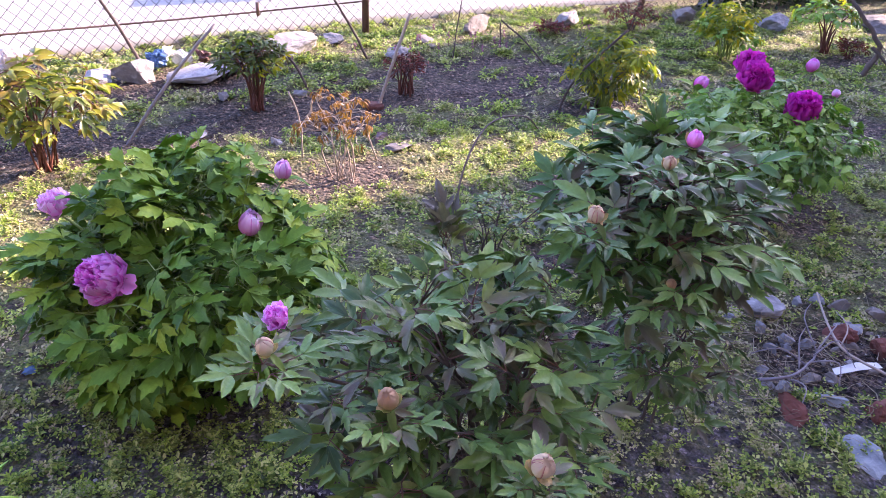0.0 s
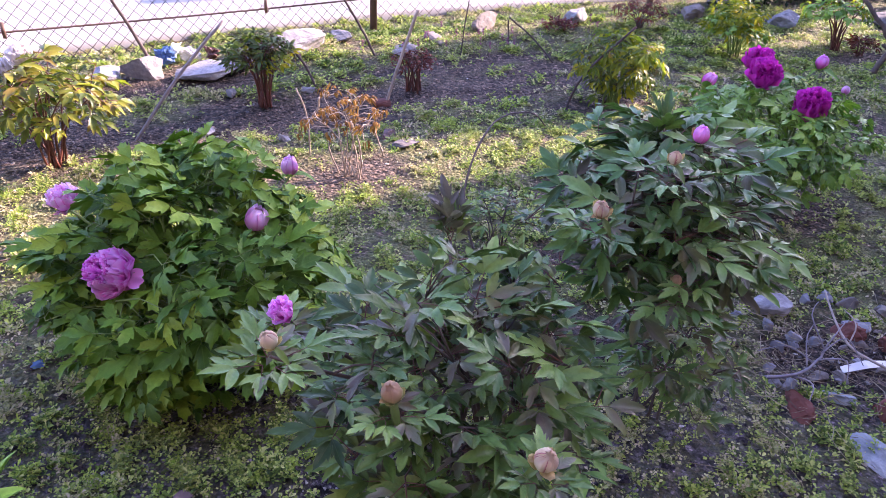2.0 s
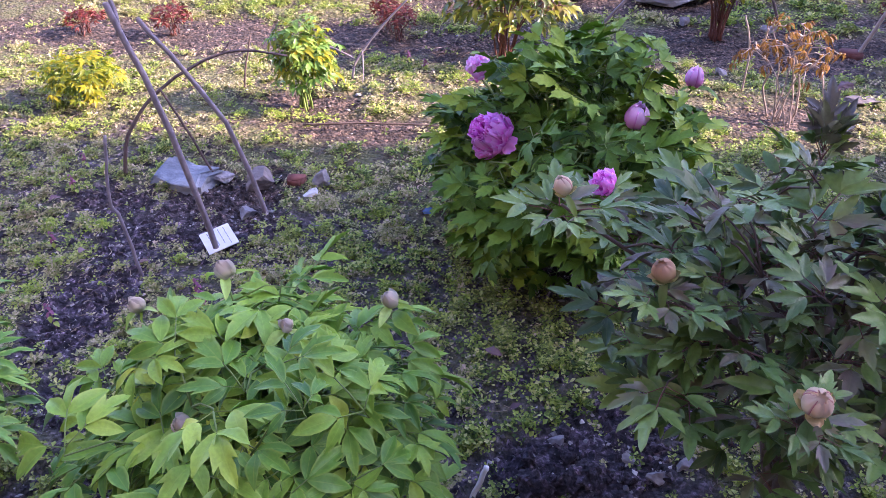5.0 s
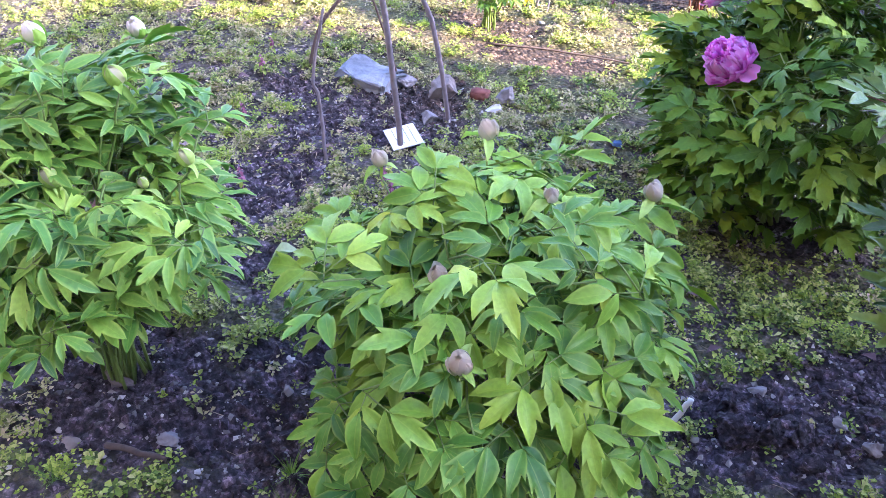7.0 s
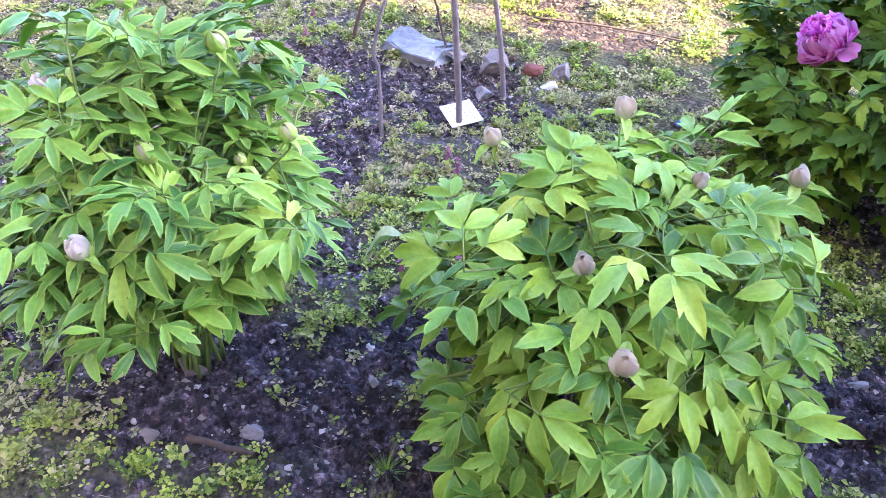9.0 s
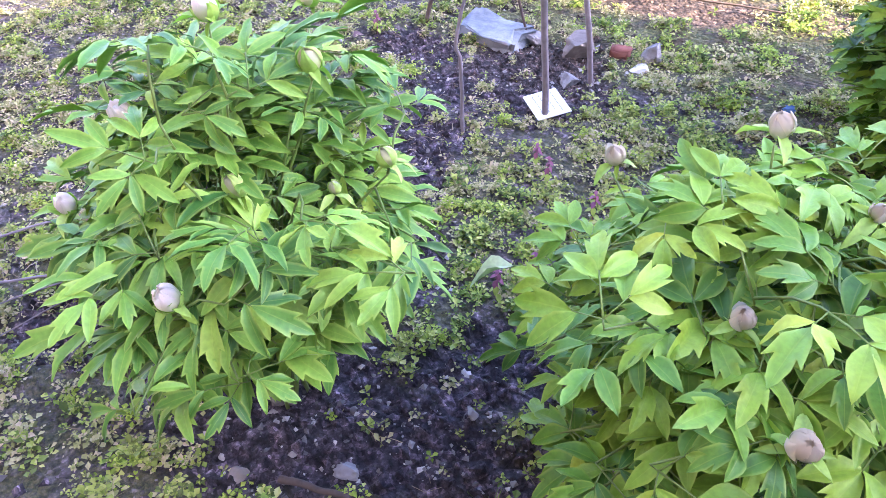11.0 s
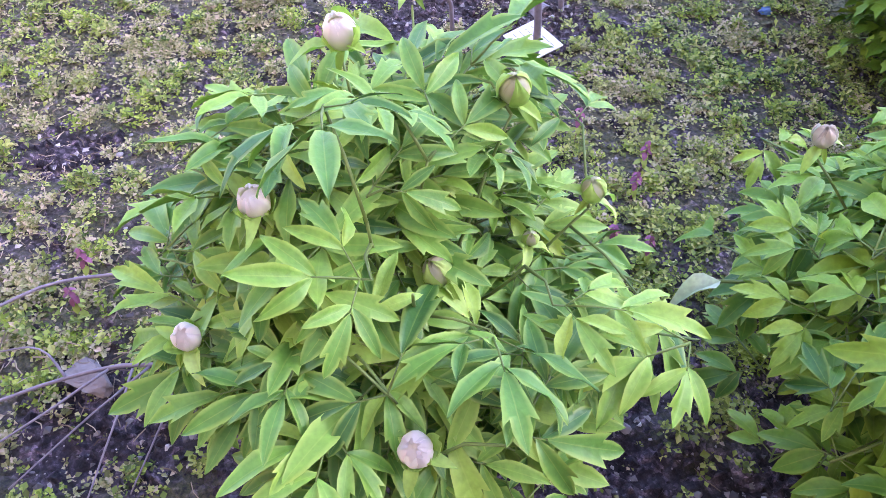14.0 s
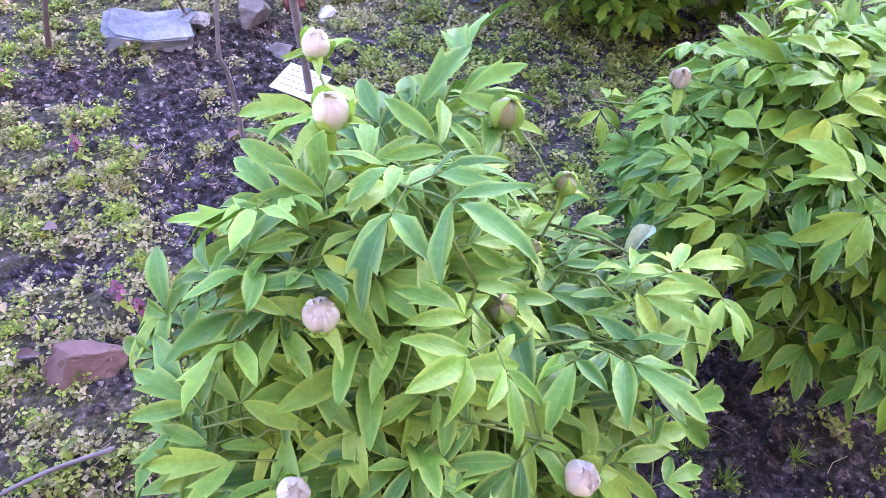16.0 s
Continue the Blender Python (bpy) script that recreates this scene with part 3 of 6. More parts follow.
def bloom(parent, at, facing, radius, mat, rng, petals=46, name="bloom", label="", guard=None):
    """A double flower: ruffled petals packed in a bowl of broad ones that clasp them. guard: where one petal hangs loose."""
    rot = Vector(facing).normalized().to_track_quat("Z", "Y").to_matrix().to_4x4()
    heart_v, heart_f = rounded(radius * 0.5, 12, 8, 0.95, rng, 0.06)
    heart = child(name, mesh_of("heart", heart_v, heart_f, mat), parent, Matrix.Translation(at) @ rot, label)
    crumpled = [petal_mesh(mat, radius * rng.uniform(0.4, 0.55), radius * rng.uniform(0.45, 0.65), rng.uniform(0.1, 0.5), rng.uniform(0.25, 0.5), rng) for _ in range(6)]
    rings = ((0.74, 0.26, 0.16, 0.05), (0.84, 0.36, 0.13, 0.10), (0.92, 0.46, 0.10, 0.16), (1.0, 0.55, 0.08, 0.24))
    cups = [[lapped("petal", mat, radius, rng.uniform(0.42, 0.75), top * rng.uniform(0.8, 1.15), rng, flare * rng.uniform(0.3, 1.3), 0.1, out, ruffle) for _ in range(3)] for out, top, ruffle, flare in rings]
    many = petals // 2
    for k in range(many):
        a = k * 2.39996 + rng.uniform(-0.5, 0.5)
        th = radians(5 + 62 * math.sqrt(k / many) + rng.uniform(-8, 8))
        ring = Vector((math.cos(a), math.sin(a), 0))
        n = ring * math.sin(th) + Vector((0, 0, math.cos(th)))
        side = Vector((-math.sin(a), math.cos(a), 0)) * rng.uniform(-0.5, 0.5)
        child("petal", rng.choice(crumpled), heart, aim(n * radius * 0.42, n * 0.9 + side + Vector((0, 0, rng.uniform(-0.1, 0.4))), Vector((0, 0, 1)) - ring * rng.uniform(0.3, 1.0), rng.uniform(0.8, 1.15)))
    for k in range(petals - many):
        q = min(3, 4 * k // (petals - many))
        child("petal", rng.choice(cups[q]), heart, Matrix.Rotation(k * 2.39996 + rng.uniform(-0.3, 0.3), 4, "Z") @ Matrix.Diagonal((1, 1, rng.uniform(0.86, 0.98), 1)))
    if guard is not None:
        back = rot.to_3x3().inverted() @ Vector(guard).normalized()
        child("petal", petal_mesh(mat, radius * 1.0, radius * 0.95, 0.12, 0.2, rng), heart, aim(back * radius * 0.62 - Vector((0, 0, 0.2 * radius)), back, (0, 0, 1), 1.0))
    return heart


def rounded(r, nu, nv, tall, rng, rough):
    verts, faces = [], []
    for j in range(nv + 1):
        th = math.pi * j / nv
        for i in range(nu):
            a = 2 * math.pi * i / nu
            k = 1 + rng.uniform(-rough, rough)
            verts.append((r * k * math.sin(th) * math.cos(a), r * k * math.sin(th) * math.sin(a), r * tall * k * math.cos(th)))
    for j in range(nv):
        for i in range(nu):
            a, b = j * nu + i, j * nu + (i + 1) % nu
            faces.append((a, b, b + nu, a + nu))
    return verts, faces


def bud(parent, at, facing, radius, mat, sepal_mat, rng, name="flower_bud", label="", opened=0.0, cup=None, cover=0.5, bracts=3, collar=0, peak=0.0, leafy=1.0):
    """A closed bud of lapped petals, cupped by broad sepals, over a collar of flared ones and leafy bracts."""
    radius *= 0.74
    rot = Vector(facing).normalized().to_track_quat("Z", "Y").to_matrix().to_4x4()
    v, f = rounded(radius * 0.84, 12, 8, 1.08, rng, 0.02)
    core = child(name, mesh_of("bud", v, f, mat), parent, Matrix.Translation(at) @ rot, label)
    shapes = [lapped("petal", mat, radius, rng.uniform(0.8, 1.2), rng.uniform(0.02, 0.12) + 0.2 * opened * rng.random(), rng, opened * rng.uniform(0.1, 0.5), 0.25, 0.92, 0.03 + 0.14 * opened, peak) for _ in range(3)]
    for k in range(7):
        s = 0.94 + 0.022 * k
        child("petal", shapes[k % 3], core, Matrix.Rotation(k * 2.4 + rng.uniform(-0.2, 0.2), 4, "Z") @ Matrix.Diagonal((s, s, s, 1)))
    turn = rng.uniform(0, 6.28)
    for k in range(3):
        me = lapped("sepal", cup or sepal_mat, radius, rng.uniform(0.7, 0.95), (1 - cover) * rng.uniform(0.75, 1.15), rng, rng.uniform(-0.02, 0.3) + 0.8 * opened * rng.random(), 0.75, 1.05 + 0.04 * k, 0.04, peak)
        child("sepal", me, core, Matrix.Rotation(turn + k * 2.094 + rng.uniform(-0.25, 0.25), 4, "Z"))
    for k in range(collar):
        bl, fc = leaflet("wide", radius * rng.uniform(1.15, 1.6), 0.9, rng.uniform(-0.5, 0.3), rng.uniform(-0.5, 0.5), rng)
        a = turn + 0.3 + k * 6.283 / collar + rng.uniform(-0.4, 0.4)
        d = Vector((math.cos(a), math.sin(a), rng.uniform(0.1, 0.9)))
        child("sepal", mesh_of("sepal", bl * np.array((1, 1.3, 1)), fc, cup or sepal_mat), core, aim(Vector((0, 0, -radius * 0.8)), d, (0, 0, 1), 1.0))
    for k in range(bracts):
        bl, fc = leaflet("lance" if leafy > 1 else "narrow", radius * rng.uniform(2.2, 4.2) * leafy, 0.8, rng.uniform(0.2, 0.6), rng.uniform(-0.6, 0.6), rng)
        a = turn + 0.6 + k * 6.283 / bracts + rng.uniform(-0.4, 0.4)
        d = Vector((math.cos(a), math.sin(a), rng.uniform(-0.7, 0.25)))
        child("bract", mesh_of("bract", bl, fc, sepal_mat), core, aim(Vector((0, 0, -radius * 1.05)), d, (0, 0, 1), 1.0))
    return core


# ---- shrubs ----
def shrub(name, label, base, crown, radii, leaves, stem_mat, seed, n=90, stems=14, thick=0.005, buds=(), clear=(), sprigs=(), low=-0.15, category="shrub", group="",
          leaf_scale=1.0, lift=0.0, tilt=0.9, ragged=0.25, shell=(0.55, 1.0), leaf_name="leaf", fork=None, size=0.16, sway=0.7, young=None):
    """A many-stemmed plant. Stems fan out from the foot; leaves lap over one another round an uneven dome,
    each on its own stalk from the nearest stem. buds: stem tips that carry a bud or a bloom."""
    rng = random.Random(seed)
    root = thing(name, base, label, category, group)
    b = Vector(base)
    c = Vector(crown) - b
    off = Vector((seed * 1.7, seed * 0.6, seed * 2.3))
    tips = []
    for k in range(stems):
        zz = 1 - ((k + 0.5) / stems) ** 1.1 * (1 - max(low, -0.1))
        rr = math.sqrt(max(0, 1 - zz * zz))
        a = k * 2.39996 + rng.uniform(-0.35, 0.35)
        s = rng.uniform(0.55, 0.75)
        tips.append(c + Vector((radii[0] * rr * math.cos(a) * s, radii[1] * rr * math.sin(a) * s, radii[2] * zz * s)))
    tips += [Vector(e) - b for e in buds]
    lines = []
    for tip in tips:
        foot = Vector((rng.uniform(-0.04, 0.04), rng.uniform(-0.04, 0.04), -0.01))
        if fork is not None:
            foot = foot * 0.2 + Vector(fork) - Vector((0, 0, rng.uniform(0, 0.08)))
        mid = foot.lerp(tip, 0.5) + Vector((0, 0, 0.10 * tip.length)) - Vector((tip.x, tip.y, 0)) * 0.12
        lines.append(curve_points([foot, mid, tip], 5, 0.003, rng))
    joints = [(k, p) for k, line in enumerate(lines) for p in line[4:]]
    spots = np.array([tuple(p) for _, p in joints])
    stalks = [[] for _ in lines]
    for i in range(n):
        zz = 1 - (i + 0.5) / n * (1 - low)
        rr = math.sqrt(max(0, 1 - zz * zz))
        a = i * 2.39996 + rng.uniform(-0.25, 0.25)
        u = Vector((rr * math.cos(a), rr * math.sin(a), zz))
        s = shell[0] + (shell[1] - shell[0]) * rng.random() ** 0.5
        s = min(1.1, s * (1 + ragged * noise.noise(u * 2.6 + off) * 1.6))
        k = leaf_scale * rng.uniform(0.75, 1.15)
        yaw = a + rng.gauss(0, sway + 0.8 * max(0, zz) ** 3)
        d = Vector((math.cos(yaw), math.sin(yaw), lift + 0.4 * max(0, zz) - 0.12 * (1 - abs(zz)) + rng.uniform(-0.22, 0.22))).normalized()
        nrm = Vector((0, 0, 1)) + Vector((u.x, u.y, 0)) * tilt * rng.uniform(0.5, 1.3) + Vector((rng.uniform(-0.3, 0.3), rng.uniform(-0.3, 0.3), 0))
        for _ in range(5):
            # a leaf that would hide a bud sits deeper in the crown
            o = c + Vector((radii[0] * u.x, radii[1] * u.y, radii[2] * u.z)) * s - d * (0.42 * size * k)
            reach = [o + b + d * (size * k * t) for t in (0.15, 0.4, 0.7)]
            if not any((r - Vector(q)).length < m for r in reach for q, m in clear):
                break
            s *= 0.83
        else:
            continue
        if o.z + b.z < 0.04:
            continue
        child(leaf_name, rng.choice(leaves), root, aim(o, d, nrm, k))
        gap = spots - np.array(tuple(o))
        far = np.sqrt((gap * gap).sum(1)) + 0.8 * np.maximum(gap[:, 2], 0)
        at, p = joints[int(far.argmin())]
        stalks[at].append(tube([p, p.lerp(o, 0.5) + Vector((0, 0, 0.12 * (o - p).length)), o - d * 0.012, o], [0.0022, 0.0018, 0.0015, 0.0014], 4))
    for line, own in zip(lines, stalks):
        m = len(line) - 1
        V, F = tube(line, [thick * (1.2 - 0.75 * i / m) for i in range(m + 1)], 6)
        for v, f in own:
            F = F + [tuple(q + len(V) for q in face) for face in f]
            V = V + v
        child("stem", mesh_of("stem", V, F, stem_mat), root)
    for top in sprigs:
        # young leaves still standing upright round a shoot
        foot = Vector(top) - b - Vector((0, 0, 0.10))
        v, f = tube(curve_points([c * 0.8, c.lerp(foot, 0.6), foot], 4), 0.0035, 5)
        child("stem", mesh_of("stem", v, f, stem_mat), root)
        for j in range(6):
            a = j * 1.047 + rng.uniform(-0.3, 0.3)
            out = Vector((math.cos(a), math.sin(a), 0))
            child(leaf_name, rng.choice(young or leaves), root, aim(foot + Vector((0, 0, 0.02 * (j % 3))), out * rng.uniform(0.25, 0.6) + Vector((0, 0, 1)), -out, leaf_scale * rng.uniform(0.6, 0.85)))
    return root


# ---- the ground ----
def lattice(x, y, scale, seed):
    """Smooth value noise in 0..1 for arrays of places."""
    u, v = np.asarray(x, float) * scale, np.asarray(y, float) * scale
    i, j = np.floor(u), np.floor(v)
    fu, fv = u - i, v - j
    fu, fv = fu * fu * (3 - 2 * fu), fv * fv * (3 - 2 * fv)

    def h(a, b):
        q = np.sin(a * 127.1 + b * 311.7 + seed * 74.7) * 43758.5453
        return q - np.floor(q)
    return (h(i, j) * (1 - fu) + h(i + 1, j) * fu) * (1 - fv) + (h(i, j + 1) * (1 - fu) + h(i + 1, j + 1) * fu) * fv


FENCE = [(-12.0, -0.75), (-7.96, 1.35), (-5.27, 2.76), (-2.58, 4.17), (-0.20, 5.42), (2.2, 6.35), (4.9, 7.4), (9.0, 9.0)]


def fence_y(x):
    return np.interp(x, [p[0] for p in FENCE], [p[1] for p in FENCE])


def ground_z(x, y):
    x, y = np.asarray(x, float), np.asarray(y, float)
    near = np.clip(1.6 - 0.12 * (np.abs(x + 1) + np.abs(y - 2)), 0, 1)
    z = 0.030 * (lattice(x, y, 1.7, 1) - 0.5) + 0.018 * (lattice(x, y, 6.0, 2) - 0.5) + 0.012 * (lattice(x, y, 19.0, 3) - 0.5)
    bare = soil_share(x, y)
    z = z + bare * (0.018 * (lattice(x, y, 30.0, 4) - 0.5) + 0.011 * (lattice(x, y, 61.0, 5) - 0.5)) - 0.012 * bare
    bank = np.exp(-((y - (fence_y(x) - 0.45)) / 0.35) ** 2)
    z = z + 0.05 * bank * lattice(x, y, 2.2, 8)
    return z * near


# bare, dug patches: centre x, y, half lengths, turn in degrees
BARE = [(-1.78, 1.26, 0.25, 0.28, 0), (-1.90, 1.03, 0.18, 0.16, 70), (-1.74, 0.72, 0.16, 0.26, 20), (-1.42, 0.43, 0.13, 0.10, 30), (-2.12, 1.16, 0.18, 0.10, 20), (-1.13, 0.11, 0.30, 0.12, 30),
        (-1.34, 0.06, 0.26, 0.20, 0), (-1.08, 0.36, 0.18, 0.13, 40), (-2.30, 0.25, 0.13, 0.08, 40), (-2.0, 0.53, 0.13, 0.05, 10), (-1.84, 0.31, 0.08, 0.07, 0), (-1.76, -0.17, 0.14, 0.10, 20),
        (-0.64, 0.42, 0.26, 0.24, 0), (-0.28, 0.87, 0.30, 0.16, 40), (-0.17, 1.16, 0.14, 0.09, 30), (-0.62, 1.62, 0.26, 0.2, 0), (1.60, 2.60, 0.3, 0.2, 0), (0.75, 2.85, 0.42, 0.16, 25), (0.45, 2.15, 0.22, 0.14, 20),
        (0.55, 1.75, 0.3, 0.2, 0), (2.6, 3.58, 0.34, 0.12, 20), (-2.1, 2.15, 0.32, 0.16, 25), (-1.75, 2.05, 0.4, 0.14, 25), (-0.25, 2.95, 0.32, 0.22, 20), (1.15, 3.9, 0.35, 0.18, 20), (3.3, 4.9, 0.35, 0.22, 20),
        (1.35, 1.65, 0.28, 0.20, 0), (-0.80, 0.19, 0.30, 0.15, 20), (-0.74, 0.06, 0.22, 0.12, 0), (-1.35, 4.1, 0.75, 0.2, 27), (-2.2, 3.7, 0.5, 0.2, 27), (0.3, 4.55, 0.9, 0.16, 24)]


def soil_share(x, y):
    """How bare the ground is, 0 to 1: dug beds and patches with ragged rims."""
    x, y = np.asarray(x, float), np.asarray(y, float)
    rag = 0.5 * (lattice(x, y, 3.1, 11) - 0.5) + 0.5 * (lattice(x, y, 9.0, 12) - 0.5)
    s = np.zeros_like(x)
    for cx, cy, a, b, turn in BARE:
        c, k = math.cos(radians(turn)), math.sin(radians(turn))
        u, v = ((x - cx) * c + (y - cy) * k) / a, (-(x - cx) * k + (y - cy) * c) / b
        s = np.maximum(s, np.clip((1.15 - np.sqrt(u * u + v * v) + 0.9 * rag) * 2.2, 0, 1))
    bed = np.abs(y - (3.98 + 0.44 * x)) / 0.42
    s = np.maximum(s, np.clip((1.0 - bed + 1.1 * rag) * 2.2, 0, 1) * np.clip((1.6 - x) * 2, 0, 1))
    return s


def axis(spans, far):
    """Steps of their own within each span (from, to, step), then ever longer ones out to far."""
    inner = np.concatenate([np.arange(a, b - 1e-6, step) for a, b, step in spans] + [[spans[-1][1]]])
    left, right, grow = [spans[0][0]], [spans[-1][1]], 0.034
    while right[-1] < far:
        grow *= 1.35
        right.append(right[-1] + grow)
        left.append(left[-1] - grow)
    return np.concatenate([left[:0:-1], inner, right[1:]])


gx = axis([(-4.6, -2.3, 0.05), (-2.3, 0.2, 0.017), (0.2, 3.6, 0.042)], 700)
gy = axis([(-0.8, -0.4, 0.04), (-0.4, 1.6, 0.017), (1.6, 6.2, 0.044)], 700)
GX, GY = np.meshgrid(gx, gy)
GZ = ground_z(GX, GY)
nxg, nyg = len(gx), len(gy)
gv = np.stack([GX.ravel(), GY.ravel(), GZ.ravel()], 1)
q = (np.arange(nyg - 1)[:, None] * nxg + np.arange(nxg - 1)[None]).ravel()
gf = np.stack([q, q + 1, q + nxg + 1, q + nxg], 1)


def quick_mesh(name, verts, faces, mat, smooth=True):
    """A large mesh from arrays; every face has as many corners as faces has columns."""
    me = bpy.data.meshes.new(name)
    k = faces.shape[1]
    me.vertices.add(len(verts))
    me.vertices.foreach_set("co", np.ascontiguousarray(verts, dtype=np.float32).ravel())
    me.loops.add(faces.size)
    me.loops.foreach_set("vertex_index", np.ascontiguousarray(faces, dtype=np.int32).ravel())
    me.polygons.add(len(faces))
    me.polygons.foreach_set("loop_start", np.arange(0, faces.size, k, dtype=np.int32))
    me.polygons.foreach_set("use_smooth", np.full(len(faces), smooth))
    me.materials.append(mat)
    me.update(calc_edges=True)
    return me


ground_mesh = quick_mesh("ground", gv, gf, M_SOIL)
grown = ground_mesh.attributes.new("grown", "FLOAT", "POINT")
grown.data.foreach_set("value", ((1 - soil_share(GX, GY)) * np.clip((GY - 1.0) * 1.6, 0.6, 1) * (GY < fence_y(GX) + 0.3)).astype(np.float32).ravel())
ground = tagged(new("ground", ground_mesh), "dark crumbly garden soil with bare dug beds", "ground", kind="structure")

# road behind the fence: a pale slab following the fence line
rv, rf = [], []
xs = np.arange(-11.5, 9.01, 0.5)
for i, x in enumerate(xs):
    y0 = float(fence_y(x)) + 0.30
    for k, (dx, dy, z) in enumerate(((0, 0, -0.05), (0, 0, 0.035), (-0.02, 0.04, 0.05), (-2.2, 4.5, 0.06), (-4.5, 9.0, 0.05), (-4.5, 9.0, -0.05))):
        rv.append((x + dx, y0 + dy, z))
    if i:
        a, b = 6 * (i - 1), 6 * i
        rf += [(a + k, b + k, b + k + 1, a + k + 1) for k in range(5)]
road = tagged(new("road", mesh_of("road", rv, rf, M_ROAD)), "pale sunlit concrete road behind the wire fence", "road", kind="structure")

# unseen walls added to shade the near garden and block low skylight
hv, hf = [], []


def box(v, f, lo, hi):
    n = len(v)
    v += [(x, y, z) for z in (lo[2], hi[2]) for y in (lo[1], hi[1]) for x in (lo[0], hi[0])]
    f += [tuple(n + k for k in q) for q in ((0, 2, 3, 1), (4, 5, 7, 6), (0, 1, 5, 4), (1, 3, 7, 5), (3, 2, 6, 7), (2, 0, 4, 6))]


box(hv, hf, (9.0, -9.0, -0.1), (9.3, 7.15, 7.0))
box(hv, hf, (-9.0, -2.3, -0.1), (9.0, -2.0, 6.0))
tagged(new("wall_east", mesh_of("wall", hv, hf, M_PLASTER, smooth=False)), "unseen plastered walls added to shade the near garden", "wall", kind="structure")


# ---- fence ----
def chain_link(a, b, z0, z1, cell, mat):
    """Woven wire between two posts: zigzag wires, each a thin four-sided strand."""
    a, b = Vector(a), Vector(b)
    run = (b - a).length
    d = (b - a).normalized()
    side = Vector((-d.y, d.x, 0))
    n = int(run / (cell / 2))
    rows = int((z1 - z0) / (cell / 2))
    V, F = [], []
    r = 0.0014
    base = 0
    for i in range(n + 1):
        for j in range(rows):
            s = 1 if (i + j) % 2 == 0 else -1
            if i + s < 0 or i + s > n:
                continue
            if s < 0:
                p, q = a + d * (i * cell / 2), a + d * ((i - 1) * cell / 2)
            else:
                p, q = a + d * (i * cell / 2), a + d * ((i + 1) * cell / 2)
            p = Vector((p.x, p.y, p.z + z0 + j * cell / 2))
            q = Vector((q.x, q.y, q.z + z0 + (j + 1) * cell / 2))
            bow = side * 0.003 * s
            w = Vector((0, 0, r))
            for pt in (p + bow, q - bow):
                V += [pt + side * r, pt + d * r * s - w, pt - side * r, pt - d * r * s + w]
            for k in range(4):
                F.append((base + k, base + (k + 1) % 4, base + 4 + (k + 1) % 4, base + 4 + k))
            base += 8
    return mesh_of("mesh_panel", V, F, mat, smooth=False)


fence = thing("chain_link_fence", (-0.2, 5.42, 0), "rusty chain-link fence with steel posts along the road", "fence")
origin = Vector((-0.2, 5.42, 0))
post_v, post_f = tube([(0, 0, -0.2), (0, 0, 0.7), (0, 0, 1.55)], [0.027, 0.026, 0.026], 10)
post_me = mesh_of("post", post_v, post_f, M_RUST)
for (x, y), (x2, y2) in zip(FENCE[1:-2], FENCE[2:-1]):
    A, B = Vector((x, y, 0)) - origin, Vector((x2, y2, 0)) - origin
    child("post", post_me, fence, Matrix.Translation(A))
    child("mesh_panel", chain_link(A, B, 0.03, 1.45, 0.078, M_WIRE), fence)
    rail_z = 0.23 if x < -0.5 else 1.40
    v, f = tube(curve_points([A + Vector((0, 0.0, rail_z)), A.lerp(B, 0.5) + Vector((0, 0, rail_z - 0.01)), B + Vector((0, 0, rail_z - 0.005))], 4), 0.0062, 8)
    child("rail", mesh_of("rail", v, f, M_RUST), fence)
for k, t in enumerate((0.12, 0.7)):
    q = Vector((-2.58, 4.17, 0)).lerp(Vector((-0.2, 5.42, 0)), t) - origin
    v, f = tube([q + Vector((0, -0.03, 0.20)), q + Vector((0, -0.03, 0.29))], 0.012, 6)
    child("clamp", mesh_of("clamp", v, f, M_RUST), fence)

# unseen wall added across the road to throw the shade on the slab
wv, wf = [], []
for u0, u1, d0, d1 in ((0.0, 7.0, 0.0, 0.25),):
    a, n = Vector((0.949, 0.316, 0)), Vector((-0.316, 0.949, 0))
    q0 = Vector((1.45, 7.46, 0))
    base = [q0 + a * u0 + n * d0, q0 + a * u1 + n * d0, q0 + a * u1 + n * d1, q0 + a * u0 + n * d1]
    wv += [(p.x, p.y, 0.0) for p in base] + [(p.x, p.y, 2.0) for p in base]
    wf += [(0, 1, 5, 4), (1, 2, 6, 5), (2, 3, 7, 6), (3, 0, 4, 7), (4, 5, 6, 7)]
tagged(new("wall_north", mesh_of("wall", wv, wf, M_PLASTER, smooth=False)), "unseen low wall added to shade the road", "wall", kind="structure")


# ---- peonies ----
L_LOBED = leaf_set("lobed", 0.19, [M_LOBED, M_STEM], 9, 1, droop=0.2, lite=True)
L_MAG = leaf_set("lobed", 0.15, [M_MAGLEAF, M_STEM], 6, 2, droop=0.35, lite=True)
L_PURPLE = leaf_set("pointed", 0.155, [M_PURPLE, M_REDSTEM], 9, 3, droop=0.12)
L_SHOOT = leaf_set("pointed", 0.15, [M_SHOOT, M_REDSTEM], 5, 35, droop=0.1, spread=0.6)
L_GREY = leaf_set("pointed", 0.17, [M_GREYLEAF, M_REDSTEM], 9, 33, droop=0.16)
L_OVAL = leaf_set("oval", 0.18, [M_OVAL, M_STEM], 12, 4, droop=0.26)
L_BROAD = leaf_set("broad", 0.18, [M_BROAD, M_STEM], 12, 14, droop=0.3)
L_OLIVE = leaf_set("narrow", 0.15, [M_OLIVE, M_REDSTEM], 5, 5, droop=0.4, lite=True)
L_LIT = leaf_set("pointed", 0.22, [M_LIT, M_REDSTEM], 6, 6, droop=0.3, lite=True)
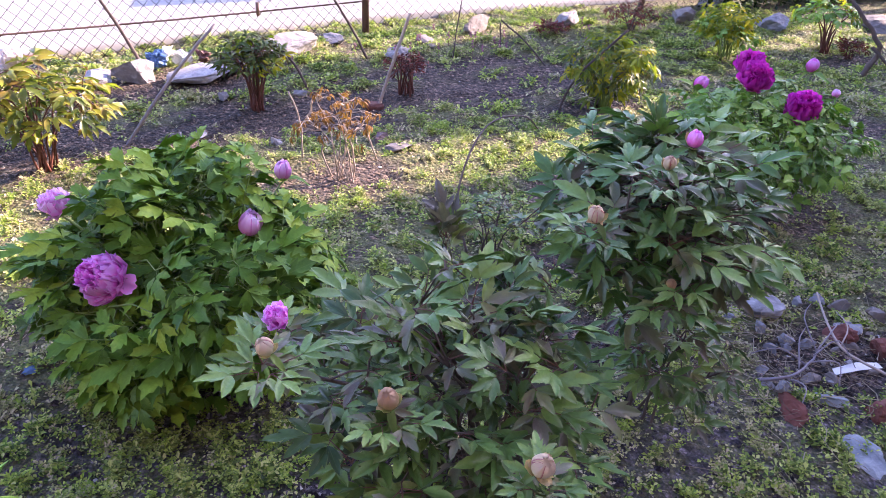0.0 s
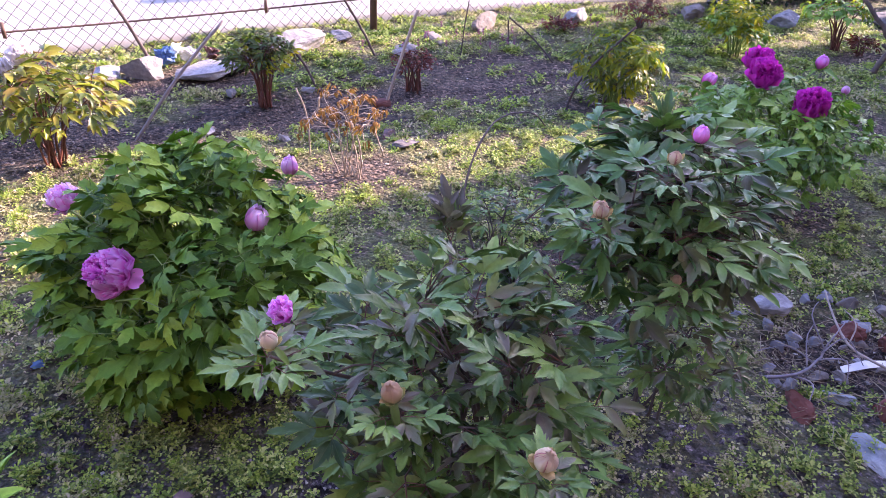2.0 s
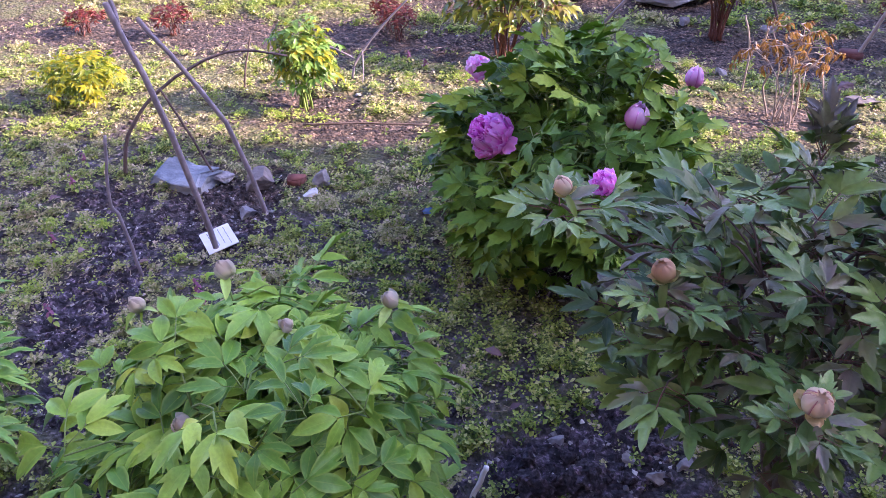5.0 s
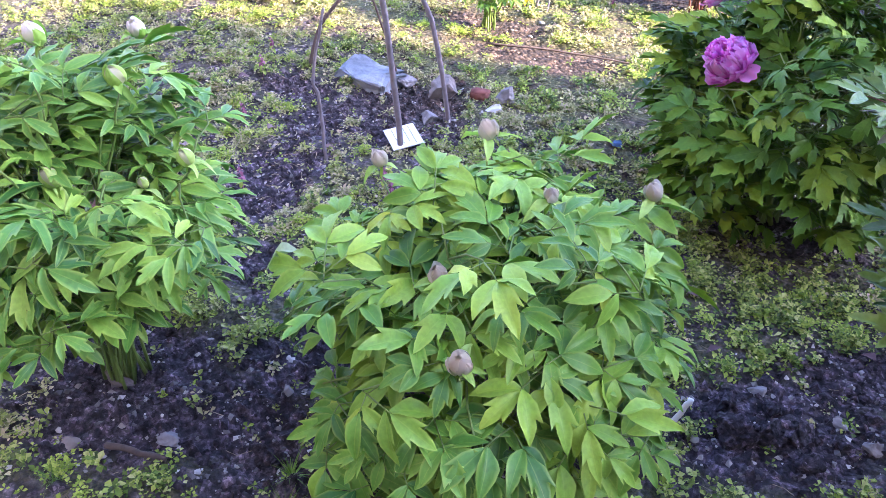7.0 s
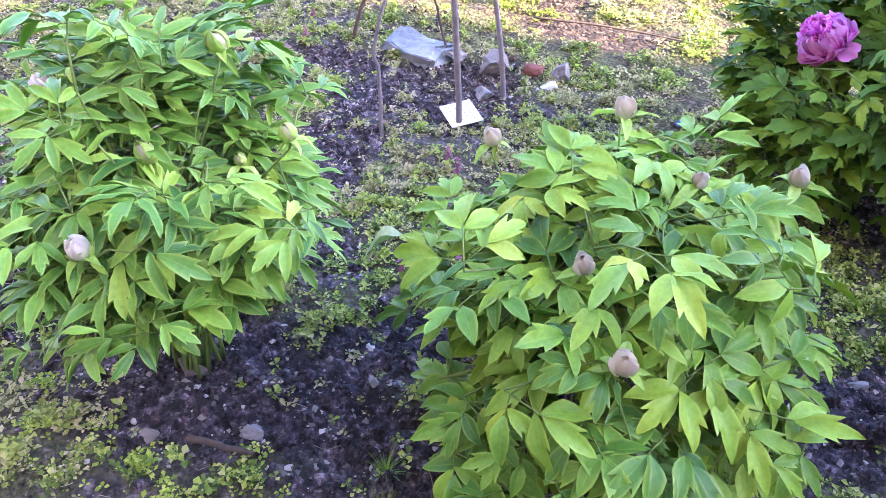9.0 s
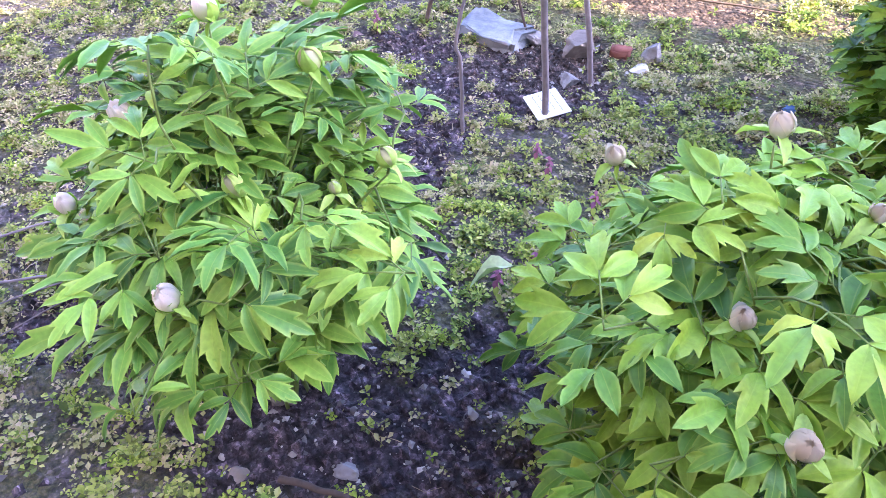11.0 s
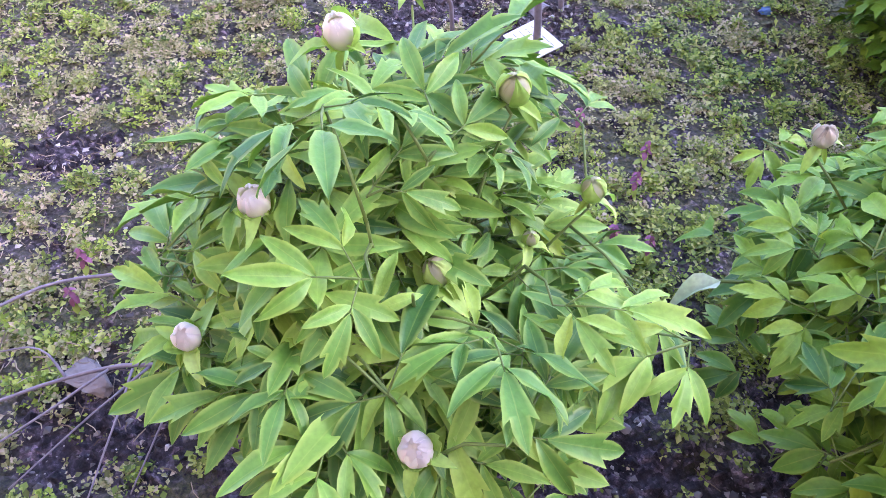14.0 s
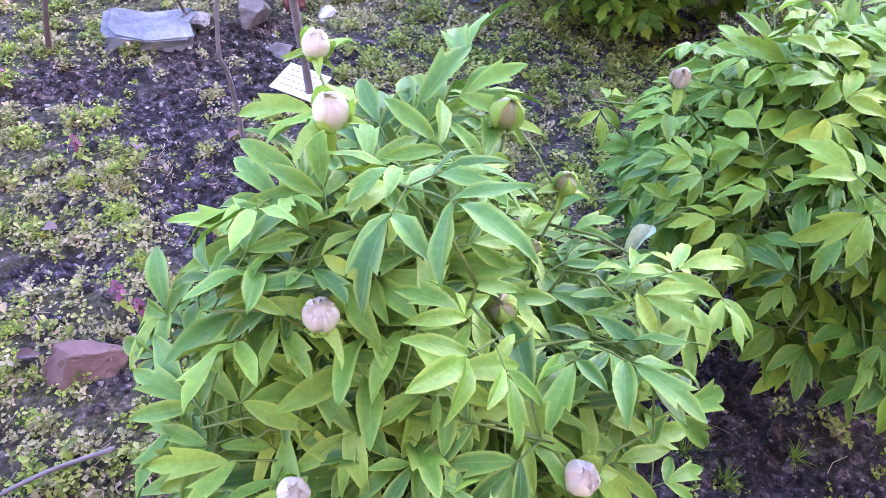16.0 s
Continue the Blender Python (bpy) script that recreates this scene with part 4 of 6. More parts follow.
L_YELLOW = leaf_set("pointed", 0.15, [M_YELLOW, M_STEM], 5, 7, droop=0.4, lite=True)
L_DRY = leaf_set("narrow", 0.075, [M_DRYLEAF, M_REDSTEM], 5, 8, droop=0.9, lite=True)
L_RED = leaf_set("narrow", 0.09, [M_REDLEAF, M_REDSTEM], 4, 9, droop=0.4, lite=True)
L_YOUNG = leaf_set("pointed", 0.10, [M_MAGLEAF, M_STEM], 4, 16, droop=0.3, lite=True)
L_SMALL = leaf_set("pointed", 0.10, [M_YELLOW, M_STEM], 4, 10, droop=0.3, lite=True)
PEONY = "tree peonies in the bed"


def free(buds, r=0.06, steps=(Vector((0, -0.03, 0.04)), Vector((0.02, -0.08, 0.09)))):
    """Room above and before each bud that no leaf grows into."""
    return [(Vector(p) + o, r) for p in buds for o in steps]

STEEP = (Vector((0.01, -0.02, 0.05)), Vector((0.03, -0.05, 0.10)), Vector((0.05, -0.08, 0.16)))


def local(root, p):
    return Vector(p) - root.location


def whorl(root, p, leaves, n=4, scale=0.75):
    """The leaves that spread from just under a bud."""
    turn = rng.uniform(0, 6.28)
    for k in range(n):
        a = turn + k * 6.283 / n + rng.uniform(-0.4, 0.4)
        out = Vector((math.cos(a), math.sin(a), rng.uniform(0.0, 0.55)))
        child("leaf", rng.choice(leaves), root, aim(local(root, p) - Vector((0, 0, 0.045)) + out * 0.012, out, (-0.3 * out.x, -0.3 * out.y, 1), scale * rng.uniform(0.85, 1.15)))


def bud_bracts(root, p):
    """Pale folded bracts that spread and hang from under a bud."""
    turn = rng.uniform(0, 6.28)
    for k in range(3):
        a = turn + k * 2.094 + rng.uniform(-0.5, 0.5)
        bl, fc = leaflet("lance", rng.uniform(0.032, 0.055), 1.4, rng.uniform(0.2, 0.8), rng.uniform(-0.9, 0.9), rng)
        child("bract", mesh_of("bract", bl * np.array((1, 1.1, 1)), fc, M_SEPAL), root, aim(local(root, p) - Vector((0, 0, 0.013)), (math.cos(a), math.sin(a), rng.uniform(-0.5, 0.7)), (0, 0, 1)), "pale yellow-green bract")


# the full dark-green peony with the pink bloom
rng = random.Random(11)
A_BUDS = [Vector(p) for p in ((-0.974, 1.696, 0.522), (-0.786, 1.423, 0.465), (-0.453, 1.582, 0.519), (-0.405, 1.914, 0.514))]
peony_a = shrub("peony_bush", "dense dark-green tree peony with one open pink bloom and buds", (-0.63, 1.62, 0), (-0.66, 1.63, 0.34), (0.385, 0.37, 0.35), L_LOBED, M_STEM, 21, 340, 22,
                0.006, [Vector(p) - Vector((0, 0, 0.03)) for p in A_BUDS],
                free(A_BUDS, 0.10) + free(A_BUDS[:2], 0.135), (), -0.75, group=PEONY, lift=0.3, tilt=0.75, shell=(0.72, 1.0), ragged=0.14, size=0.19)
bloom(peony_a, local(peony_a, A_BUDS[1]), (-0.45, -0.62, 0.62), 0.054, M_PINK, rng, 84, "bloom", "full ruffled pink double bloom with one loose petal", (0.9, -0.25, -0.1))
bloom(peony_a, local(peony_a, A_BUDS[0]), (-0.1, -0.4, 1), 0.036, M_PALEPINK, rng, 40, "bloom", "opening pale-pink flower")
for p, r in ((A_BUDS[2], 0.040), (A_BUDS[3], 0.034)):
    bud(peony_a, local(peony_a, p), (rng.uniform(-0.3, 0.3), -0.2, 1), r, M_PALEPINK, M_LOBED, rng, "flower_bud", "closed pale-pink bud", 0.5, M_SEPAL, 0.34, 2, 0, 0.35)

# the two purple-tinged peonies close to the camera
rng = random.Random(12)
B_BUDS = [Vector(p) for p in ((0.091, 0.591, 0.70), (-0.116, 0.675, 0.75), (-0.29, 0.744, 0.79), (-0.306, 0.957, 0.686))]
peony_b = shrub("peony_bush", "young tree peony with purple-tinged pointed leaves and cream buds", (0.10, 0.95, 0), (0.0, 0.90, 0.56), (0.27, 0.25, 0.25), L_PURPLE, M_BARK, 31, 150, 14,
                0.005, [Vector(p) - Vector((0, 0, 0.03)) for p in B_BUDS], free(B_BUDS[:2], 0.05) + free(B_BUDS[2:], 0.03), [(0.0, 1.10, 0.84), (0.12, 1.05, 0.76)], -0.75, group=PEONY, fork=(0, 0, 0.16), young=L_SHOOT + L_PURPLE, lift=0.32, tilt=0.35, shell=(0.4, 1.05), ragged=0.35)
bud(peony_b, local(peony_b, B_BUDS[0]), (0.1, -0.5, 1), 0.0225, M_CREAM, M_PURPLE, rng, "flower_bud", "round cream bud streaked with magenta", 0.28, M_PEACHSEPAL, 0.5, 3, 5)
bud(peony_b, local(peony_b, B_BUDS[1]), (-0.1, -0.5, 1), 0.021, M_OCHRE, M_PURPLE, rng, "flower_bud", "ochre-green bud", 0.15, M_PEACHSEPAL, 0.48, 3, 4)
bud(peony_b, local(peony_b, B_BUDS[2]), (-0.3, -0.3, 1), 0.018, M_CREAM, M_PURPLE, rng, "flower_bud", "salmon-pink bud", 0.2, M_PEACHSEPAL, 0.45, 3, 4)
bloom(peony_b, local(peony_b, B_BUDS[3]), (-0.4, -0.5, 0.8), 0.022, M_PINK, rng, 30, "bloom", "half-open pink bloom")
for p, n in zip(B_BUDS, (3, 3, 4, 5)):
    whorl(peony_b, p, L_PURPLE, n, 0.62 if n == 3 else 0.78)
C_BUDS = [Vector(p) for p in ((0.246, 0.996, 0.866), (0.436, 1.046, 0.685), (0.39, 1.07, 0.93), (0.506, 1.234, 0.907))]
peony_c = shrub("peony_bush", "taller tree peony on a bare woody stem, grey-green pointed leaves", (0.60, 1.48, 0), (0.48, 1.30, 0.71), (0.26, 0.26, 0.19), L_GREY, M_BARK, 41, 165, 14,
                0.005, [Vector(p) - Vector((0, 0, 0.03)) for p in C_BUDS], free(C_BUDS, 0.042), [(0.46, 1.31, 0.94)], -0.8, group=PEONY, fork=(-0.06, -0.14, 0.5), young=L_SHOOT + L_GREY, lift=0.25, tilt=0.45, shell=(0.45, 1.1), ragged=0.35)
v, f = tube(curve_points([(0.02, 0.0, -0.02), (-0.01, -0.03, 0.16), (0.02, -0.07, 0.34), (-0.06, -0.14, 0.55)], 5, 0.003, rng), [0.017 - 0.0006 * i for i in range(16)], 8)
child("trunk", mesh_of("trunk", v, f, M_BARK), peony_c, None, "dark cracked woody trunk")
bud(peony_c, local(peony_c, C_BUDS[0]), (-0.2, -0.5, 1), 0.0195, M_CREAM, M_PURPLE, rng, "flower_bud", "round cream bud streaked with magenta", 0.28, M_PEACHSEPAL, 0.5, 3, 5)
bud(peony_c, local(peony_c, C_BUDS[1]), (0, -0.5, 1), 0.014, M_OCHRE, M_PURPLE, rng, "flower_bud", "small ochre bud", 0.0, M_PEACHSEPAL, 0.48, 3)
bud(peony_c, local(peony_c, C_BUDS[2]), (0, -0.4, 1), 0.016, M_CREAM, M_PURPLE, rng, "flower_bud", "cream-pink bud", 0.2, M_PEACHSEPAL, 0.48, 3)
bud(peony_c, local(peony_c, C_BUDS[3]), (0, -0.4, 1), 0.022, M_PINK, M_PURPLE, rng, "flower_bud", "bright magenta bud opening", 0.3, M_PEACHSEPAL, 0.48, 3)

for p in C_BUDS:
    whorl(peony_c, p, L_GREY, 4, 0.7)
shrub("peony_bush", "low purple-green side growth under the taller peony", (0.60, 1.38, 0), (0.60, 1.30, 0.29), (0.17, 0.15, 0.24), L_PURPLE, M_BARK, 45, 54, 6, 0.004, (), (), (), -0.5, group=PEONY, leaf_scale=0.8)

# the magenta peony
rng = random.Random(13)
D_BUDS = [Vector(p) for p in ((1.537, 2.52, 0.516), (1.39, 2.66, 0.59), (1.41, 2.763, 0.61), (1.225, 2.79, 0.513), (1.71, 2.82, 0.586), (1.70, 2.59, 0.546))]
peony_d = shrub("peony_bush", "spreading green tree peony with deep magenta double blooms", (1.56, 2.64, 0), (1.44, 2.62, 0.34), (0.45, 0.36, 0.22), L_MAG, M_STEM, 51, 200, 18, 0.006,
                [Vector(p) - Vector((0, 0, 0.04)) for p in D_BUDS], [(p + Vector((0, -0.05, 0.05)), 0.07) for p in D_BUDS], (), -0.75, group=PEONY, shell=(0.65, 1.0), lift=0.15)
for p, r in ((D_BUDS[0], 0.062), (D_BUDS[1], 0.058), (D_BUDS[2], 0.058)):
    bloom(peony_d, local(peony_d, p), (-0.2, -0.6, 0.8), r, M_MAGENTA, rng, 60, "bloom", "full magenta double bloom")
bud(peony_d, local(peony_d, D_BUDS[3]), (0.3, -0.3, 0.8), 0.036, M_PINK, M_MAGLEAF, rng, "flower_bud", "half-open violet-pink bud", 0.5)
bud(peony_d, local(peony_d, D_BUDS[4]), (0, -0.3, 1), 0.034, M_PINK, M_MAGLEAF, rng, "flower_bud", "half-open violet-pink bud", 0.4)
bud(peony_d, local(peony_d, D_BUDS[5]), (0, -0.3, 1), 0.022, M_PALEPINK, M_MAGLEAF, rng, "flower_bud", "closed pale-pink bud")

# the two light-green peonies that the camera leans over
rng = random.Random(14)
E_BUDS = [(-0.779, 0.52, 0.606), (-0.679, 0.309, 0.496), (-0.557, 0.224, 0.471), (-0.635, 0.501, 0.563), (-0.959, 0.454, 0.503), (-0.553, 0.664, 0.534)]
peony_e = shrub("peony_bush", "light-green tree peony with drooping oval leaflets and tight buds", (-0.66, 0.44, 0), (-0.68, 0.44, 0.31), (0.29, 0.295, 0.33), L_BROAD, M_STEM, 61, 245, 16, 0.0034,
                [Vector(p) - Vector((0, 0, 0.03)) for p in E_BUDS], free(E_BUDS, 0.08, STEEP), (), -0.5, group=PEONY, lift=0.16, tilt=0.4, shell=(0.5, 1.08), ragged=0.32, sway=1.1)
for i, p in enumerate(E_BUDS):
    bud(peony_e, local(peony_e, p), (rng.uniform(-0.3, 0.3), -0.4, 1), (0.02, 0.018, 0.021, 0.014, 0.018, 0.019)[i], M_MAUVEBUD, M_BROAD, rng, "flower_bud", "tight mauve-grey bud over flared pale bracts", 0.0, M_MAUVEBUD, 0.78, 2, 0, 0.35, 0.8)
    bud_bracts(peony_e, p)
# a long low leaf stalk that carries one bleached, curled leaflet past the rest
v, f = tube(curve_points([local(peony_e, (-0.72, 0.42, 0.26)), local(peony_e, (-0.85, 0.37, 0.36)), local(peony_e, (-1.0, 0.30, 0.362))], 5), 0.0028, 5)
child("stem", mesh_of("stem", v, f, M_STEM), peony_e)
bl, fc = leaflet("wide", 0.07, 2.2, 0.7, 0.9, rng)
child("leaf", mesh_of("leaf", bl, fc, M_PALELEAF), peony_e, aim(local(peony_e, (-1.0, 0.30, 0.362)), (-0.05, -0.075, 0.005), (0.1, -0.3, 1)), "bleached curled leaf")
for at, way in (((-0.85, 0.355, 0.365), (-0.10, 0.03, 0.02)), ((-0.83, 0.365, 0.36), (-0.05, -0.10, 0.0)), ((-0.93, 0.32, 0.365), (-0.09, 0.05, 0.03))):
    child("leaf", rng.choice(L_BROAD), peony_e, aim(local(peony_e, at), way, (0, -0.2, 1), 0.6))
F_BUDS = [(-1.415, 0.114, 0.676), (-1.25, 0.161, 0.645), (-1.419, -0.034, 0.574), (-1.253, 0.024, 0.514), (-1.189, -0.123, 0.455), (-1.441, -0.139, 0.464), (-1.163, 0.208, 0.517), (-1.203, 0.144, 0.476), (-1.448, 0.30, 0.63)]
peony_f = shrub("peony_bush", "light-green tree peony with lance-shaped leaflets and blush-white buds", (-1.32, 0.06, 0), (-1.32, 0.06, 0.43), (0.25, 0.255, 0.29), L_OVAL, M_STEM, 71, 320, 16, 0.0034,
                [Vector(p) - Vector((0, 0, 0.03)) for p in F_BUDS], free(F_BUDS, 0.085, STEEP), (), -0.7, group=PEONY, lift=0.26, tilt=0.42, shell=(0.45, 1.06), ragged=0.26, sway=1.1)
for i, p in enumerate(F_BUDS):
    pale = i in (0, 2, 4, 5, 8)
    bud(peony_f, local(peony_f, p), (rng.uniform(-0.3, 0.3), -0.4, 1), (0.022, 0.021, 0.021, 0.02, 0.022, 0.019, 0.018, 0.012, 0.021)[i], M_BLUSH if pale else M_GREENBUD, M_OVAL, rng, "flower_bud",
        "opening blush-white bud" if pale else "tight pale-green bud", 0.4 if pale else 0.0, M_SEPAL, 0.62 if pale else 0.95, 2, 2 if pale else 0, 0.2, 0.8)
    bud_bracts(peony_f, p)

# the sunlit shrubs along the back beds
rng = random.Random(15)
peony_g = shrub("peony_bush", "sunlit peony, sun and shade put into its glossy yellow-green leaves, white blooms", (-1.60, 3.02, 0), (-1.58, 3.02, 0.27), (0.30, 0.27, 0.23), L_LIT, M_REDSTEM, 81, 52, 12, 0.005,
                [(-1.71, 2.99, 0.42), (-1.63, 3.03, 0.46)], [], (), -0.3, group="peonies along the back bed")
bloom(peony_g, local(peony_g, (-1.71, 2.99, 0.45)), (0, -0.4, 1), 0.05, M_WHITEPETAL, rng, 26, "bloom", "white double bloom")
bloom(peony_g, local(peony_g, (-1.63, 3.03, 0.50)), (0.2, -0.4, 1), 0.05, M_WHITEPETAL, rng, 26, "bloom", "white double bloom")
bloom(peony_g, local(peony_g, (-1.77, 3.02, 0.46)), (-0.3, -0.2, 1), 0.04, M_WHITEPETAL, rng, 22, "bloom", "white double bloom")
shrub("peony_bush", "dark olive peony with feathery leaves on red stems", (-0.78, 3.82, 0), (-0.79, 3.82, 0.27), (0.19, 0.18, 0.14), L_OLIVE + L_OLIVE + L_YELLOW[:2], M_REDSTEM, 91, 75, 17, 0.006, group="peonies along the back bed", low=-0.1, lift=0.5, shell=(0.45, 1.05))
dead = shrub("withered_shrub", "half-dead peony with curled orange leaves on pale sticks", (-0.27, 2.90, 0), (-0.30, 2.88, 0.28), (0.19, 0.17, 0.15), L_DRY, M_PALEWOOD, 101, 48, 7, 0.003, low=-0.3, shell=(0.3, 1.1), size=0.07)
for pts in (((0.04, 0.03, 0), (0.04, 0.02, 0.13), (0.0, 0.02, 0.26)), ((0.02, 0, 0.22), (0.09, 0.0, 0.25), (0.14, -0.02, 0.12)), ((-0.06, 0.05, 0), (-0.1, 0.04, 0.12), (-0.08, 0.02, 0.2)), ((-0.2, 0.18, 0.03), (-0.2, 0.16, 0.22), (-0.24, 0.15, 0.36)), ((-0.2, 0.16, 0.2), (-0.15, 0.14, 0.27), (-0.14, 0.12, 0.33))):
    v, f = tube(curve_points(pts, 5, 0.003, rng), 0.0042, 6)
    child("dead_stick", mesh_of("dead_stick", v, f, M_PALEWOOD), dead)
# gold leaves for the sunlit part, olive ones mixed in for the shaded
shrub("peony_bush", "bright yellow-green peony, sun and shade put into its gold and olive leaves", (1.18, 3.90, 0), (1.20, 3.90, 0.25), (0.27, 0.24, 0.20), L_YELLOW + L_OLIVE[:2], M_STEM, 111, 130, 14, 0.005, group="peonies along the back bed", low=-0.9, shell=(0.5, 1.05))
shrub("peony_bush", "upright yellow-green peony with light leaves", (2.35, 4.92, 0), (2.32, 4.92, 0.22), (0.24, 0.22, 0.18), L_YELLOW + L_MAG[:1], M_STEM, 121, 100, 12, 0.005, group="peonies along the back bed", low=-0.4, shell=(0.4, 1.1), lift=0.3, leaf_scale=0.95)
shrub("peony_bush", "green peony over a tuft of red stems", (3.22, 5.12, 0), (3.18, 5.14, 0.27), (0.26, 0.22, 0.13), L_MAG + L_YELLOW[:3], M_REDSTEM, 131, 36, 9, 0.006, group="peonies along the back bed", low=-0.2)
shrub("peony_shoots", "dark red peony shoots just unfolding", (0.05, 4.08, 0), (0.05, 4.08, 0.16), (0.13, 0.11, 0.10), L_RED, M_REDSTEM, 141, 34, 12, 0.006, category="shoots", group="red peony shoots", low=0.0, lift=0.7, size=0.09)
for k, (x, y, h) in enumerate(((-2.38, 3.14, 0.18), (-3.41, 2.51, 0.16), (-3.88, 2.28, 0.14), (-2.26, 3.05, 0.16), (1.20, 5.35, 0.14), (3.35, 5.0, 0.14))):
    shrub("peony_shoots", "dark red peony shoots just unfolding", (x, y, 0), (x, y, h * 0.6), (0.13, 0.12, h * 0.45), L_RED, M_REDSTEM, 150 + k, 34, 9, 0.003, category="shoots", group="red peony shoots", low=0.0, lift=0.6, size=0.09)
shrub("peony_bush", "low yellow-green young peony in the sun", (-3.02, 1.64, 0), (-3.0, 1.66, 0.12), (0.20, 0.18, 0.13), L_SMALL, M_STEM, 161, 95, 10, 0.004, group="young peonies", low=-0.4, size=0.1)
shrub("peony_bush", "upright bright green young peony in the sun", (-2.09, 2.11, 0), (-2.07, 2.13, 0.21), (0.17, 0.16, 0.18), L_YOUNG + L_SMALL[:2], M_STEM, 171, 110, 10, 0.004, group="young peonies", low=-0.5, size=0.12, shell=(0.4, 1.05), leaf_scale=1.2)
shrub("peony_bush", "small young peony with dull green leaves among the weeds", (0.30, 2.30, 0), (0.30, 2.30, 0.12), (0.16, 0.14, 0.12), L_PURPLE, M_BARK, 175, 28, 7, 0.003, group="young peonies", leaf_scale=0.55)
shrub("dark_shrub", "dark brownish low shrub beside the fence", (1.84, 5.50, 0), (1.84, 5.50, 0.14), (0.26, 0.2, 0.14), L_RED, M_DARKWOOD, 181, 60, 14, 0.004)


# ---- sticks and rods ----
def stick(name, label, pts, r0, r1, mat, twigs=(), seed=1):
    rng = random.Random(seed)
    root = Vector(pts[0])
    line = curve_points([Vector(p) - root for p in pts], 5, r0 * 0.25, rng)
    n = len(line)
    v, f = tube(line, [r0 + (r1 - r0) * i / (n - 1) for i in range(n)], 7)
    ob = tagged(new(name, mesh_of(name, v, f, mat)), label, "stick")
    ob.location = root
    for tw in twigs:
        l2 = curve_points([Vector(p) - root for p in tw], 4, r1 * 0.3, rng)
        v, f = tube(l2, [r1 * (1.0 - 0.6 * i / len(l2)) for i in range(len(l2))], 5)
        child("twig", mesh_of("twig", v, f, mat), ob)
    return ob


stick("support_stick", "grey weathered stick leaning in bare soil", [(-1.57, 1.10, -0.05), (-1.60, 1.06, 0.43), (-1.64, 1.0, 0.80)], 0.010, 0.008, M_GREYWOOD, [((-1.63, 1.01, 0.72), (-1.66, 1.03, 0.80), (-1.70, 1.04, 0.86))], 1)
stick("support_stick", "grey weathered stick leaning in bare soil", [(-1.61, 1.36, -0.05), (-1.66, 1.30, 0.35), (-1.76, 1.16, 0.70)], 0.009, 0.007, M_GREYWOOD, (), 2)
stick("bent_branch", "dark branch bent into a hoop over the soil", [(-2.26, 1.27, -0.04), (-2.23, 1.32, 0.16), (-2.14, 1.46, 0.32), (-1.99, 1.64, 0.41), (-1.85, 1.80, 0.37)], 0.008, 0.004, M_DARKWOOD, [((-2.0, 1.63, 0.41), (-1.98, 1.66, 0.45))], 3)
stick("support_stick", "thin dark stick leaning in bare soil", [(-1.92, 1.44, -0.05), (-1.96, 1.39, 0.18), (-2.0, 1.34, 0.38)], 0.005, 0.004, M_DARKWOOD, (), 4)
stick("support_stick", "thin grey twig standing in the soil", [(-1.70, 0.90, -0.03), (-1.71, 0.90, 0.19), (-1.72, 0.89, 0.27), (-1.69, 0.92, 0.46)], 0.006, 0.004, M_GREYWOOD, (), 5)
stick("support_stick", "thin dark stick standing in the weeds", [(-2.47, 2.10, -0.03), (-2.45, 2.12, 0.1), (-2.42, 2.16, 0.25)], 0.005, 0.004, M_DARKWOOD, (), 6)
stick("bare_branch", "grey bare branch with side twigs", [(-2.09, 2.45, -0.03), (-2.08, 2.46, 0.08), (-1.95, 2.55, 0.27), (-1.74, 2.70, 0.50)], 0.007, 0.004, M_GREYWOOD, [((-2.08, 2.46, 0.1), (-2.16, 2.42, 0.15), (-2.26, 2.40, 0.16)), ((-2.05, 2.48, 0.14), (-2.02, 2.44, 0.06), (-2.0, 2.40, 0.02))], 7)
stick("support_stick", "dark rod leaning towards the fence", [(-1.45, 4.27, -0.05), (-1.54, 4.24, 0.23), (-1.72, 4.17, 0.66)], 0.011, 0.009, M_DARKWOOD, (), 8)
stick("support_stick", "grey rod leaning behind the peonies", [(-1.36, 3.33, -0.05), (-1.12, 3.40, 0.27), (-0.88, 3.47, 0.54)], 0.009, 0.007, M_GREYWOOD, (), 9)
stick("support_stick", "dark rod leaning by the fence", [(-0.15, 4.68, -0.05), (-0.27, 4.68, 0.2), (-0.42, 4.68, 0.45)], 0.009, 0.008, M_DARKWOOD, (), 10)
stick("support_stick", "short brown stick leaning in the bed", [(-0.50, 4.09, -0.05), (-0.57, 4.08, 0.13), (-0.66, 4.07, 0.27)], 0.008, 0.007, M_DARKWOOD, (), 11)
stick("support_stick", "pale peeled stake leaning in the bed", [(-0.12, 3.90, -0.05), (-0.03, 3.90, 0.25), (0.06, 3.89, 0.51)], 0.010, 0.009, M_PALEWOOD, (), 12)
stick("support_stick", "dark stick leaning on the yellow-green peony", [(0.91, 3.86, -0.05), (0.98, 3.80, 0.2), (1.20, 3.72, 0.49)], 0.008, 0.006, M_DARKWOOD, (), 13)
stick("support_stick", "thin dark stick leaning in the bed", [(1.05, 4.70, -0.05), (0.88, 4.74, 0.13), (0.70, 4.77, 0.27)], 0.006, 0.005, M_DARKWOOD, (), 14)
stick("support_stick", "thin dark rod upright in the weeds", [(0.38, 4.72, -0.05), (0.40, 4.72, 0.2), (0.43, 4.71, 0.44)], 0.004, 0.004, M_DARKWOOD, (), 15)
